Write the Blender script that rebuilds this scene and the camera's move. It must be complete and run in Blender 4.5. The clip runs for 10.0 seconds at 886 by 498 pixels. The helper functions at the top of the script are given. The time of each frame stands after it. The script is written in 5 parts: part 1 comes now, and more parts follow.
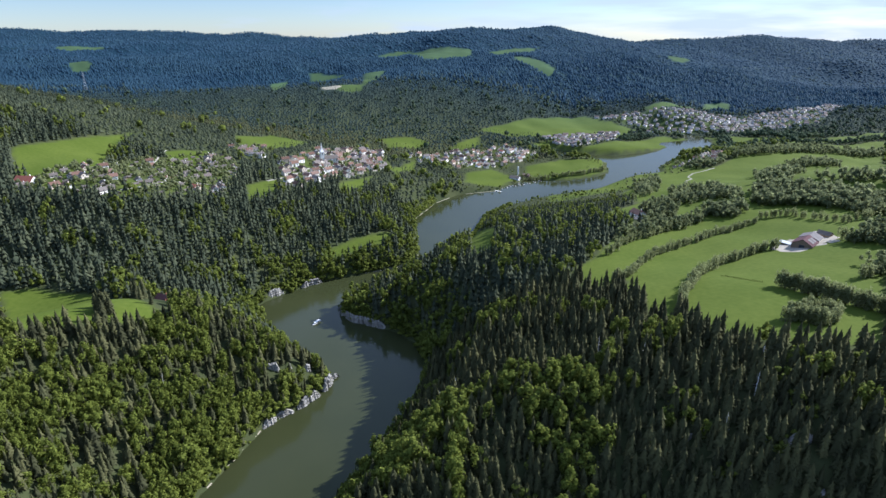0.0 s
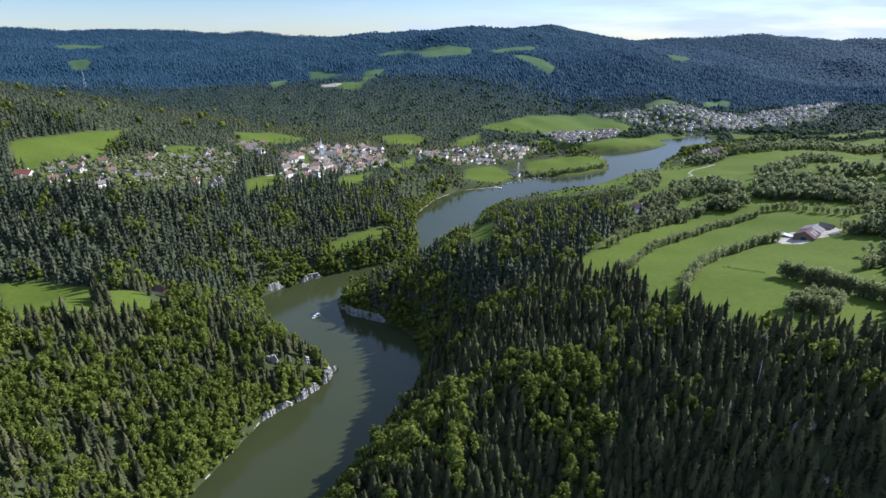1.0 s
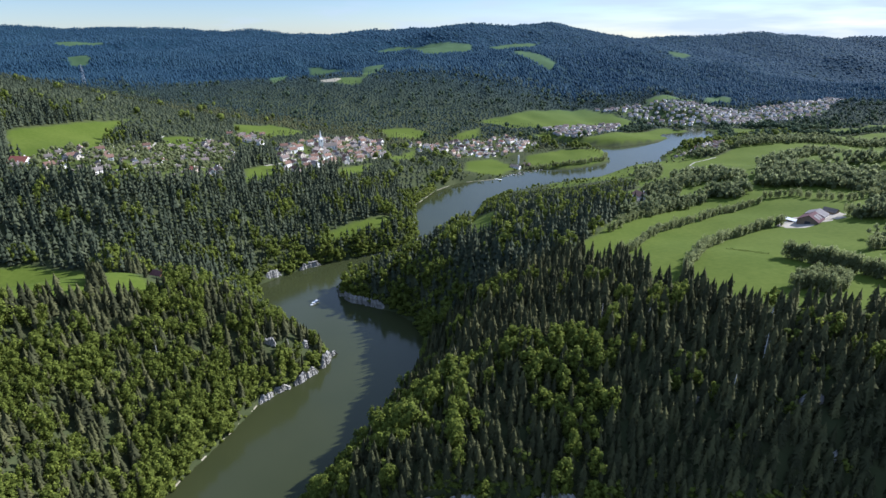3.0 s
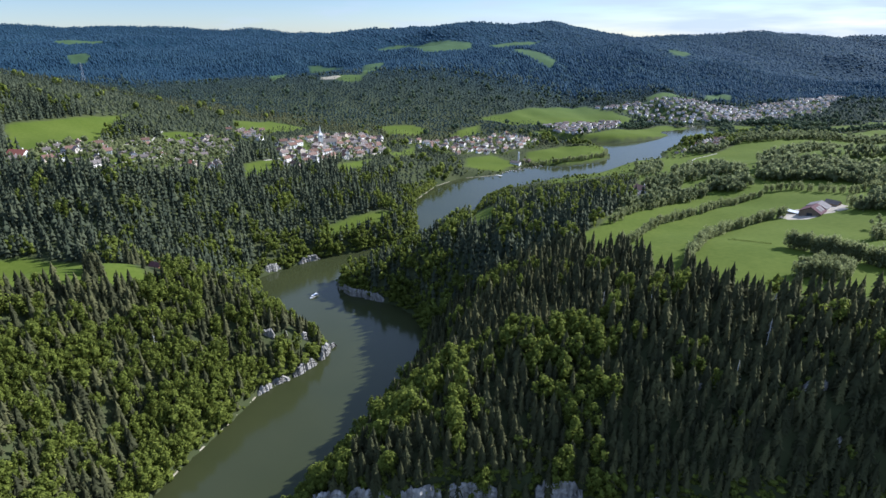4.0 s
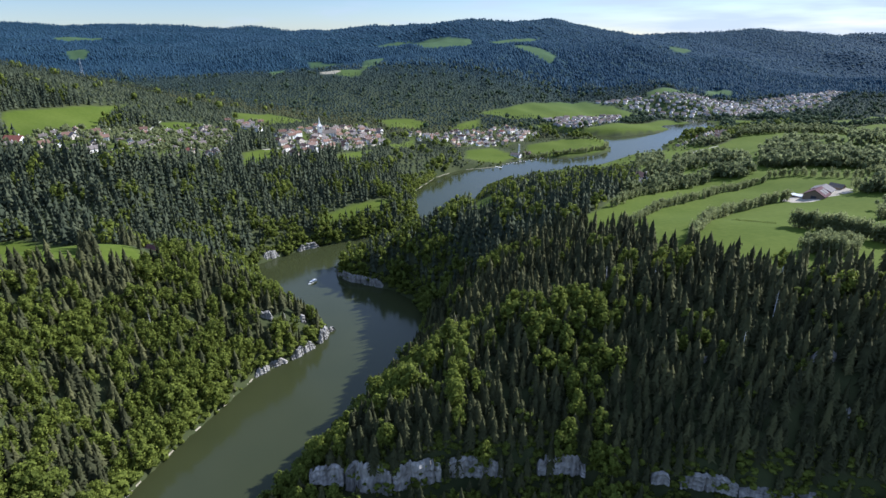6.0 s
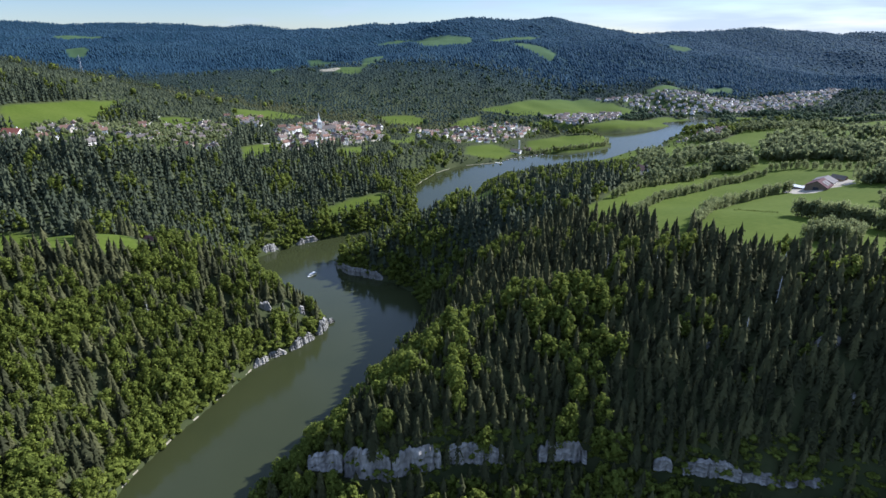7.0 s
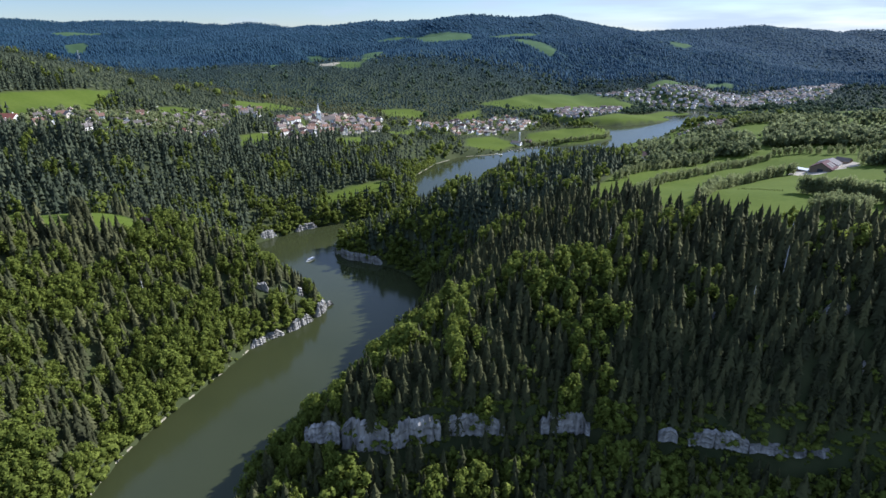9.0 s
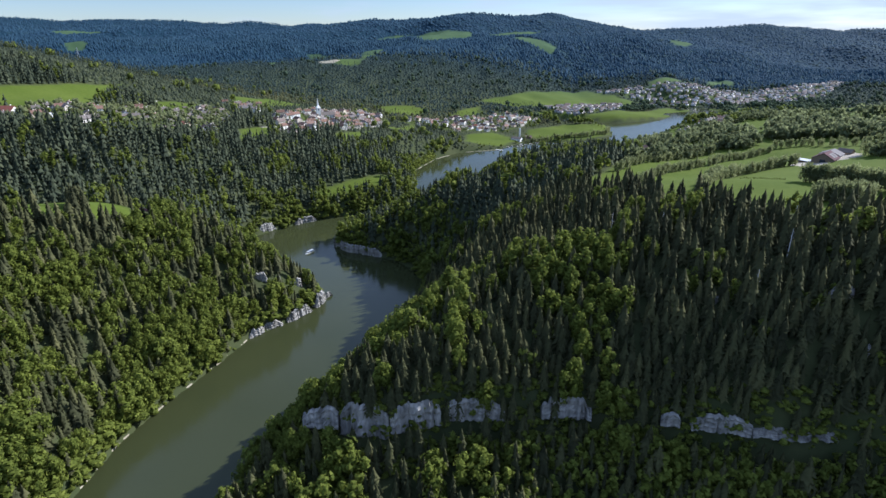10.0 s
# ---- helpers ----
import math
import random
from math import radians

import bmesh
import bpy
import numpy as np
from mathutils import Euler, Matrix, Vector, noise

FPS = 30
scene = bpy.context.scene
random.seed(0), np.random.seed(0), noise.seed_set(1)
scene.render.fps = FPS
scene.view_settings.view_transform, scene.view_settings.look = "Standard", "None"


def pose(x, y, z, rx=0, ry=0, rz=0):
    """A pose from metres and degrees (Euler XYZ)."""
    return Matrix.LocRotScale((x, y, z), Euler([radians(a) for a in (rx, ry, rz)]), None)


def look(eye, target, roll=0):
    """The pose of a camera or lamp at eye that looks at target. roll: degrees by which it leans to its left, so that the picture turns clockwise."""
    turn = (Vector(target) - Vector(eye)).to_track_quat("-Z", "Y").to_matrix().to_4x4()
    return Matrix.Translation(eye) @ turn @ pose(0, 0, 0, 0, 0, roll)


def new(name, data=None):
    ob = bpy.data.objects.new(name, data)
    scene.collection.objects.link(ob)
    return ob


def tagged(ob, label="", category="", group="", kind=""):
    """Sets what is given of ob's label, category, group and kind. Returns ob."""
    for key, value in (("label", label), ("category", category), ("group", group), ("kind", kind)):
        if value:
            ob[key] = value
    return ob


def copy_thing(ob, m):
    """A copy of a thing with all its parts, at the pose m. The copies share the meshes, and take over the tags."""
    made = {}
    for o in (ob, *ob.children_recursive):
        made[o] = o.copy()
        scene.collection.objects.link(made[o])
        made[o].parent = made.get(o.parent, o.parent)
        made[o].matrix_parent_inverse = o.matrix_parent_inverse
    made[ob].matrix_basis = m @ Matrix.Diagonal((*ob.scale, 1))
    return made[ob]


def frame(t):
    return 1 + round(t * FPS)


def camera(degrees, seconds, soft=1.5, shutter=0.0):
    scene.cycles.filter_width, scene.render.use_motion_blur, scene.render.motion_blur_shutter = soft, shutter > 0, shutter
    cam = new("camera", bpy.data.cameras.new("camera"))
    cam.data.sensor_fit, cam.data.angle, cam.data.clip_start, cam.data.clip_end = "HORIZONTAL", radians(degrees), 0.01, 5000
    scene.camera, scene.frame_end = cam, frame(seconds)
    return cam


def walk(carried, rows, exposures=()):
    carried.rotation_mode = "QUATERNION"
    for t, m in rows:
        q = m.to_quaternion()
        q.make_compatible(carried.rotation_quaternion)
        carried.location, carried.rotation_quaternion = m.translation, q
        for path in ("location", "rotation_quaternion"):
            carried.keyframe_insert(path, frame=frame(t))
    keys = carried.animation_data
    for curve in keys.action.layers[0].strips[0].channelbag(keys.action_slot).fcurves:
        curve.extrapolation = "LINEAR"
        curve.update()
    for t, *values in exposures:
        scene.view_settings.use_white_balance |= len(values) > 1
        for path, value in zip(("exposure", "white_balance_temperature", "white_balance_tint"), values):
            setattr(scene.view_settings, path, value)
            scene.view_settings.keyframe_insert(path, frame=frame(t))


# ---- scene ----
# A drone sinks straight down over a wooded river gorge, looking along the valley.
cam = camera(77.0, 10.0)
PATH = []
for i in range(21):
    t = 0.5 * i
    z = 284.6 - 80.0 * (0.0953 * t + 0.00047 * t * t)
    PATH.append((t, look((0.0, 0.0, z), (0.0, 1000.0, z - 386.3), -0.30)))
walk(cam, PATH, [(0.0, 1.16, 5300, 15), (10.0, 1.06, 5300, 15)])

# ---- sky, sun and exposure ----
SUN_AZIMUTH, SUN_HEIGHT = 26.0, 34.0      # degrees from +x towards +y, and over the horizon
world = bpy.data.worlds.new("world")
scene.world = world
world.use_nodes = True
wn, wl = world.node_tree.nodes, world.node_tree.links
sky = wn.new("ShaderNodeTexSky")
sky.sky_type, sky.sun_disc = "NISHITA", False
sky.sun_elevation, sky.sun_rotation = radians(SUN_HEIGHT), radians(90 - SUN_AZIMUTH)
sky.air_density, sky.altitude, sky.dust_density, sky.ozone_density = 0.9, 900.0, 0.3, 1.6
back = wn["Background"]
back.inputs["Strength"].default_value = 0.052
# thin high clouds over the ridges, thicker towards the sun
coords = wn.new("ShaderNodeTexCoord")
split = wn.new("ShaderNodeSeparateXYZ")
wl.new(coords.outputs["Generated"], split.inputs[0])
squash = wn.new("ShaderNodeMapping")
squash.inputs["Scale"].default_value = (3.0, 3.0, 26.0)
wl.new(coords.outputs["Generated"], squash.inputs["Vector"])
puffs = wn.new("ShaderNodeTexNoise")
puffs.inputs["Scale"].default_value, puffs.inputs["Detail"].default_value = 1.7, 8.0
wl.new(squash.outputs[0], puffs.inputs["Vector"])
lean_right = wn.new("ShaderNodeMath")
lean_right.operation = "MULTIPLY_ADD"
lean_right.inputs[1].default_value = 0.26
wl.new(split.outputs["X"], lean_right.inputs[0])
wl.new(puffs.outputs[0], lean_right.inputs[2])
cover = wn.new("ShaderNodeMapRange")
cover.inputs["From Min"].default_value, cover.inputs["From Max"].default_value = 0.46, 0.70
cover.inputs["To Max"].default_value = 0.85
wl.new(lean_right.outputs[0], cover.inputs["Value"])
blend = wn.new("ShaderNodeMix")
blend.data_type = "RGBA"
wl.new(cover.outputs[0], blend.inputs["Factor"])
wl.new(sky.outputs[0], blend.inputs[6])
blend.inputs[7].default_value = (6.2, 6.8, 7.1, 1)
# broken bright cloud overhead
rise = wn.new("ShaderNodeMapRange")
rise.inputs["From Min"].default_value, rise.inputs["From Max"].default_value = 0.08, 0.40
wl.new(split.outputs["Z"], rise.inputs["Value"])
heaps = wn.new("ShaderNodeTexNoise")
heaps.inputs["Scale"].default_value, heaps.inputs["Detail"].default_value = 3.0, 6.0
wl.new(coords.outputs["Generated"], heaps.inputs["Vector"])
broken = wn.new("ShaderNodeMapRange")
broken.inputs["From Min"].default_value, broken.inputs["From Max"].default_value = 0.33, 0.55
wl.new(heaps.outputs[0], broken.inputs["Value"])
amount = wn.new("ShaderNodeMath")
amount.operation = "MULTIPLY"
wl.new(rise.outputs[0], amount.inputs[0])
wl.new(broken.outputs[0], amount.inputs[1])
dome = wn.new("ShaderNodeMix")
dome.data_type = "RGBA"
wl.new(amount.outputs[0], dome.inputs["Factor"])
wl.new(blend.outputs[2], dome.inputs[6])
dome.inputs[7].default_value = (5.4, 6.8, 9.4, 1)
wl.new(dome.outputs[2], back.inputs["Color"])

sun = new("sun", bpy.data.lights.new("sun", "SUN"))
sun.data.energy, sun.data.angle, sun.data.color = 5.0, radians(0.6), (1.0, 0.92, 0.78)
toward = Vector((math.cos(radians(SUN_HEIGHT)) * math.cos(radians(SUN_AZIMUTH)),
                 math.cos(radians(SUN_HEIGHT)) * math.sin(radians(SUN_AZIMUTH)), math.sin(radians(SUN_HEIGHT))))
sun.matrix_world = look(toward * 900, (0, 0, 0))


# ---- materials ----
def material(name, colours, rough=0.85, noise_size=1.0, island=0.0, thin=0.0, bump=0.0, metal=0.0, large=0.0, objects=False, spec=0.08):
    """A surface whose tone wanders between the colours. noise_size: metres; island: how far each loose piece differs;
    thin: light let through, as by leaves; large: metres of a second, wider drift of tone."""
    m = bpy.data.materials.new(name)
    m.use_nodes = True
    n, l = m.node_tree.nodes, m.node_tree.links
    shader = n["Principled BSDF"]
    shader.inputs["Roughness"].default_value, shader.inputs["Metallic"].default_value = rough, metal
    shader.inputs["Specular IOR Level"].default_value = spec
    place = n.new("ShaderNodeNewGeometry")
    grain = n.new("ShaderNodeTexNoise")
    grain.inputs["Scale"].default_value, grain.inputs["Detail"].default_value = 1.0 / noise_size, 5.0
    l.new(place.outputs["Position"], grain.inputs["Vector"])
    value = grain.outputs[0]
    if large:
        drift = n.new("ShaderNodeTexNoise")
        drift.inputs["Scale"].default_value, drift.inputs["Detail"].default_value = 1.0 / large, 3.0
        l.new(place.outputs["Position"], drift.inputs["Vector"])
        both = n.new("ShaderNodeMath")
        both.operation = "MULTIPLY_ADD"
        both.inputs[1].default_value = 0.9
        l.new(drift.outputs[0], both.inputs[0])
        less = n.new("ShaderNodeMath")
        less.operation = "MULTIPLY_ADD"
        less.inputs[1].default_value, less.inputs[2].default_value = 0.6, -0.25
        l.new(value, less.inputs[0])
        l.new(less.outputs[0], both.inputs[2])
        value = both.outputs[0]
    if island:
        if objects:
            info = n.new("ShaderNodeObjectInfo")
            source = info.outputs["Random"]
        else:
            source = place.outputs["Random Per Island"]
        mix = n.new("ShaderNodeMix")
        mix.inputs["Factor"].default_value = island
        l.new(value, mix.inputs[2])
        l.new(source, mix.inputs[3])
        value = mix.outputs[0]
    tones = n.new("ShaderNodeValToRGB")
    tones.color_ramp.elements[0].position, tones.color_ramp.elements[1].position = 0.22, 0.78
    for k, c in enumerate(colours):
        e = tones.color_ramp.elements[k] if k < 2 else tones.color_ramp.elements.new(0.9)
        e.color = (*c, 1)
    if len(colours) == 3:
        for e, p, c in zip(tones.color_ramp.elements, (0.2, 0.5, 0.8), colours):
            e.position, e.color = p, (*c, 1)
    l.new(value, tones.inputs[0])
    l.new(tones.outputs[0], shader.inputs["Base Color"])
    if bump:
        relief = n.new("ShaderNodeBump")
        relief.inputs["Strength"].default_value, relief.inputs["Distance"].default_value = 0.8, bump
        l.new(grain.outputs[0], relief.inputs["Height"])
        l.new(relief.outputs[0], shader.inputs["Normal"])
    if thin:
        leaf = n.new("ShaderNodeBsdfTranslucent")
        l.new(tones.outputs[0], leaf.inputs["Color"])
        join = n.new("ShaderNodeMixShader")
        join.inputs[0].default_value = thin
        l.new(shader.outputs[0], join.inputs[1])
        l.new(leaf.outputs[0], join.inputs[2])
        l.new(join.outputs[0], n["Material Output"].inputs["Surface"])
    return m


SPRUCE = material("spruce_needles", [(0.029, 0.031, 0.016), (0.060, 0.064, 0.029), (0.114, 0.112, 0.047)], 0.85, 6.0, 0.42, 0.25, large=70)
# Middle-distance spruce, bluer and flatter: a first touch of haze in the colour.
FAINT_HAZE_SPRUCE = material("faint_haze_spruce", [(0.030, 0.039, 0.025), (0.052, 0.063, 0.038), (0.086, 0.096, 0.053)], 0.88, 9.0, 0.4, 0.25, large=80)
BEECH = material("beech_leaves", [(0.058, 0.073, 0.014), (0.124, 0.151, 0.026), (0.206, 0.234, 0.043)], 0.8, 8.0, 0.4, 0.48, large=60)
HEDGE = material("hedge_leaves", [(0.140, 0.158, 0.068), (0.188, 0.208, 0.092), (0.245, 0.262, 0.122)], 0.85, 6.0, 0.35, 0.58, large=60)
COPSE = material("ash_leaves", [(0.118, 0.138, 0.064), (0.168, 0.190, 0.088), (0.225, 0.245, 0.116)], 0.85, 7.0, 0.4, 0.6, large=60)
# Far woods are tinted blue: haze is painted into these base colours.
HAZE_SPRUCE = material("haze_spruce", [(0.013, 0.032, 0.055), (0.017, 0.039, 0.062), (0.023, 0.048, 0.068)], 0.95, 90.0, 0.12, large=420, spec=0.1)
HAZE_BEECH = material("haze_beech", [(0.017, 0.040, 0.050), (0.024, 0.050, 0.056), (0.036, 0.066, 0.062)], 0.95, 90.0, 0.12, large=420, spec=0.1)
HALF_HAZE_SPRUCE = material("half_haze_spruce", [(0.018, 0.030, 0.030), (0.033, 0.049, 0.044), (0.056, 0.073, 0.052)], 0.9, 30.0, 0.3, 0.15, large=160)
HALF_HAZE_BEECH = material("half_haze_beech", [(0.036, 0.055, 0.036), (0.060, 0.084, 0.045), (0.090, 0.114, 0.054)], 0.9, 30.0, 0.3, 0.3, large=160)
BARK = material("bark", [(0.05, 0.04, 0.03), (0.11, 0.09, 0.07)], 0.9, 0.4, bump=0.05)
ROCK = material("limestone", [(0.055, 0.054, 0.050), (0.21, 0.20, 0.18), (0.40, 0.38, 0.345)], 0.9, 1.6, bump=0.6, large=5)
n, l = ROCK.node_tree.nodes, ROCK.node_tree.links
stretch = n.new("ShaderNodeMapping")
stretch.inputs["Scale"].default_value = (1.0, 1.0, 0.22)
spot = [k for k in n if k.bl_idname == "ShaderNodeNewGeometry"][0]
l.new(spot.outputs["Position"], stretch.inputs["Vector"])
for k in [k for k in n if k.bl_idname == "ShaderNodeTexNoise"]:
    l.new(stretch.outputs[0], k.inputs["Vector"])
PLASTER = material("plaster", [(0.60, 0.50, 0.39), (0.72, 0.66, 0.57), (0.80, 0.78, 0.74)], 0.85, 3.0, 0.8, objects=True)
TILES = material("roof_tiles", [(0.115, 0.070, 0.052), (0.175, 0.105, 0.078), (0.15, 0.13, 0.118)], 0.8, 1.0, 0.85, objects=True)
DARK = material("window_dark", [(0.03, 0.035, 0.04), (0.05, 0.055, 0.06)], 0.25, 1.0)


def ground_material():
    m = material("ground", [(0.030, 0.040, 0.016), (0.055, 0.060, 0.026)], 0.95, 4.0, large=50, spec=0.05)
    n, l = m.node_tree.nodes, m.node_tree.links
    shader = n["Principled BSDF"]
    soil = shader.inputs["Base Color"].links[0].from_socket
    place = n["Geometry"] if "Geometry" in n else n.new("ShaderNodeNewGeometry")
    fine, wide = n.new("ShaderNodeTexNoise"), n.new("ShaderNodeTexNoise")
    fine.inputs["Scale"].default_value, fine.inputs["Detail"].default_value = 0.25, 6.0
    wide.inputs["Scale"].default_value, wide.inputs["Detail"].default_value = 0.018, 4.0
    for tex in (fine, wide):
        l.new(place.outputs["Position"], tex.inputs["Vector"])
    add = n.new("ShaderNodeMath")
    add.operation = "ADD"
    l.new(fine.outputs[0], add.inputs[0])
    l.new(wide.outputs[0], add.inputs[1])
    grass = n.new("ShaderNodeValToRGB")
    grass.color_ramp.elements[0].position, grass.color_ramp.elements[1].position = 0.35, 0.65
    grass.color_ramp.elements[0].color, grass.color_ramp.elements[1].color = (0.054, 0.077, 0.010, 1), (0.078, 0.100, 0.016, 1)
    half = n.new("ShaderNodeMath")
    half.operation = "MULTIPLY"
    half.inputs[1].default_value = 0.5
    l.new(add.outputs[0], half.inputs[0])
    l.new(half.outputs[0], grass.inputs[0])
    # far soil and grass get the haze mixed into their colours
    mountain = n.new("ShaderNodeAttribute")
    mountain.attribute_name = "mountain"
    hazy_soil = n.new("ShaderNodeMix")
    hazy_soil.data_type = "RGBA"
    l.new(mountain.outputs["Fac"], hazy_soil.inputs["Factor"])
    l.new(soil, hazy_soil.inputs[6])
    hazy_soil.inputs[7].default_value = (0.010, 0.028, 0.044, 1)
    soil = hazy_soil.outputs[2]
    mask = n.new("ShaderNodeAttribute")
    mask.attribute_name = "meadow"
    mix = n.new("ShaderNodeMix")
    mix.data_type = "RGBA"
    l.new(mask.outputs["Fac"], mix.inputs["Factor"])
    l.new(soil, mix.inputs[6])
    hazy_grass = n.new("ShaderNodeMix")
    hazy_grass.data_type = "RGBA"
    l.new(mountain.outputs["Fac"], hazy_grass.inputs["Factor"])
    l.new(grass.outputs[0], hazy_grass.inputs[6])
    hazy_grass.inputs[7].default_value = (0.048, 0.080, 0.036, 1)
    l.new(hazy_grass.outputs[2], mix.inputs[7])
    l.new(mix.outputs[2], shader.inputs["Base Color"])
    return m


def water_material():
    m = bpy.data.materials.new("river_water")
    m.use_nodes = True
    n, l = m.node_tree.nodes, m.node_tree.links
    shader = n["Principled BSDF"]
    shader.inputs["Roughness"].default_value, shader.inputs["IOR"].default_value = 0.11, 1.33
    shader.inputs["Specular IOR Level"].default_value = 0.34
    place = n.new("ShaderNodeNewGeometry")
    wide = n.new("ShaderNodeTexNoise")
    wide.inputs["Scale"].default_value = 0.02
    l.new(place.outputs["Position"], wide.inputs["Vector"])
    tones = n.new("ShaderNodeValToRGB")
    tones.color_ramp.elements[0].color, tones.color_ramp.elements[1].color = (0.025, 0.030, 0.012, 1), (0.034, 0.038, 0.015, 1)
    l.new(wide.outputs[0], tones.inputs[0])
    l.new(tones.outputs[0], shader.inputs["Base Color"])
    ripple = n.new("ShaderNodeTexNoise")
    ripple.inputs["Scale"].default_value, ripple.inputs["Detail"].default_value = 0.6, 4.0
    l.new(place.outputs["Position"], ripple.inputs["Vector"])
    relief = n.new("ShaderNodeBump")
    relief.inputs["Strength"].default_value, relief.inputs["Distance"].default_value = 0.12, 0.25
    l.new(ripple.outputs[0], relief.inputs["Height"])
    l.new(relief.outputs[0], shader.inputs["Normal"])
    return m


GROUND, WATER = ground_material(), water_material()


# ---- the lie of the land ----
LEFT_BANK = [
    (-330, -260), (-262, -60), (-215, 80), (-185, 170), (-177, 205), (-175, 244), (-165, 279), (-150, 322), (-141, 352),
    (-122, 373), (-108, 392), (-100, 416), (-118, 428), (-150, 455), (-185, 505), (-202, 537), (-213, 558), (-194, 586),
    (-156, 625), (-104, 650), (-44, 681), (-36, 715), (-38, 745), (-49, 869), (-14, 966), (28, 1022), (106, 1049),
    (138, 1091), (173, 1137), (251, 1122), (330, 1160), (365, 1199), (380, 1290), (276, 1371), (256, 1450), (276, 1462),
]
RIGHT_BANK = [
    (352, 1396), (431, 1373), (548, 1427), (646, 1527), (700, 1590), (760, 1600), (740, 1530), (705, 1469), (637, 1396),
    (547, 1311), (490, 1246), (476, 1191), (405, 1162), (300, 1056), (205, 1012), (118, 950), (70, 885), (58, 830),
    (31, 743), (4, 690), (-55, 610), (-98, 580), (-112, 560), (-108, 536), (-80, 517), (-49, 503), (-25, 477),
    (-14, 437), (-18, 402), (-30, 350), (-53, 300), (-77, 250), (-95, 205), (-102, 150), (-110, 70), (-150, -80),
    (-210, -260),
]
RIVER = LEFT_BANK + RIGHT_BANK
POND = [(667, 1703), (715, 1681), (753, 1631), (753, 1567), (703, 1517), (672, 1509), (679, 1469), (630, 1432), (606, 1471), (592, 1537), (662, 1569), (709, 1568), (699, 1614), (662, 1663)]
# Rounded rises of the land: x, y, radius, height.
HILLS_NEAR = [
    (-440, 150, 134, 49.6), (470, 150, 134, 41.8), (-90, 150, 73, 110.5), (50, 150, 73, -131.4),
    (-230, 150, 73, 79.9), (190, 150, 73, -12.7), (-170, 230, 73, -123.0), (-310, 230, 73, 62.8),
    (600, 230, 73, 29.8), (40, 230, 73, 57.6), (250, 230, 73, 29.3), (-520, 230, 73, -0.9),
    (-800, 300, 150, 169.9), (-98, 300, 81, -34.3), (292, 300, 81, -46.9), (210, 380, 174, 96.2),
    (664, 380, 174, 46.1), (-244, 380, 94, 148.9), (-335, 380, 94, -56.3), (-517, 380, 94, 72.0),
    (391, 380, 94, 96.9), (28, 380, 94, -37.4), (-649, 460, 108, -39.3), (283, 460, 108, -60.2),
]
HILLS_MIDDLE = [
    (-28, 460, 108, 51.5), (-235, 460, 108, -92.8), (490, 460, 108, -25.9), (-442, 460, 108, -58.5),
    (-103, 560, 124, -74.6), (136, 560, 124, 11.1), (-342, 560, 124, 90.0), (-764, 680, 266, 92.9),
    (1180, 680, 266, 258.1), (486, 680, 144, 38.8), (-192, 820, 168, 25.1), (-836, 820, 168, 18.6),
    (614, 820, 168, 29.4), (-353, 820, 168, -17.9), (1135, 980, 194, -217.9), (14, 980, 194, -24.5),
    (575, 980, 194, -48.6), (-733, 980, 194, 35.3), (-172, 980, 194, 20.5), (-1700, 1200, 426, 204.5),
    (-590, 1200, 231, 24.2), (-1034, 1200, 231, 57.4), (76, 1200, 231, -24.7), (964, 1200, 231, -21.5),
]
HILLS_FAR = [
    (408, 1450, 503, -12.5), (1456, 1450, 272, -323.9), (-378, 1450, 272, 4.5), (2090, 1750, 595, 819.5),
    (2090, 1750, 322, -796.2), (850, 1750, 322, -87.0), (-1320, 1750, 322, -46.1), (230, 1750, 322, -33.1),
    (-390, 1750, 322, -35.0), (1464, 2150, 389, -237.7), (1838, 2150, 389, -167.4), (-780, 2150, 389, 18.4),
    (-32, 2150, 389, 29.2), (34, 2700, 480, 5.3), (2344, 2700, 480, -264.9), (-2738, 2700, 887, 44.5),
    (1780, 3300, 580, -57.9), (190, 4000, 697, 158.2), (-480, 4000, 697, -29.7), (2200, 4000, 697, -40.4),
    (-1290, 4700, 1501, 272.5), (2620, 4700, 1501, 218.7), (-3636, 4700, 813, 226.3), (-508, 4700, 813, -66.9),
]
HILLS_SIDE = [
    (220, 240, 72, -3.2), (310, 240, 72, -6.9), (400, 240, 72, -5.1), (490, 240, 72, 2.7),
    (220, 320, 72, -2.7), (310, 320, 72, 17.1), (400, 320, 72, -26.6), (490, 320, 72, -6.0),
    (220, 400, 72, 7.0), (310, 400, 72, -9.3), (400, 400, 72, -43.7), (490, 400, 72, -12.4),
    (220, 480, 72, 5.5), (310, 480, 72, 2.3), (400, 480, 72, 8.2), (490, 480, 72, 20.8),
    (60, 265, 60, -4.5), (130, 270, 50, -1.5), (130, 400, 60, -7.7), (560, 400, 90, -2.9),
    (190, 470, 50, -14.1), (360, 860, 130, -1.7), (560, 880, 150, 18.2), (510, 640, 90, -14.9),
    (330, 960, 70, 43.5),
]
HILLS_SPURS = [
    (-540, 1830, 230, 40), (-330, 1900, 150, 15), (-560, 2300, 260, -45), (-60, 2050, 260, 45),
    (250, 2380, 240, 40), (820, 1980, 200, -25), (1000, 2550, 300, 40), (-250, 2450, 200, -30),
    (480, 1980, 120, -15),
]
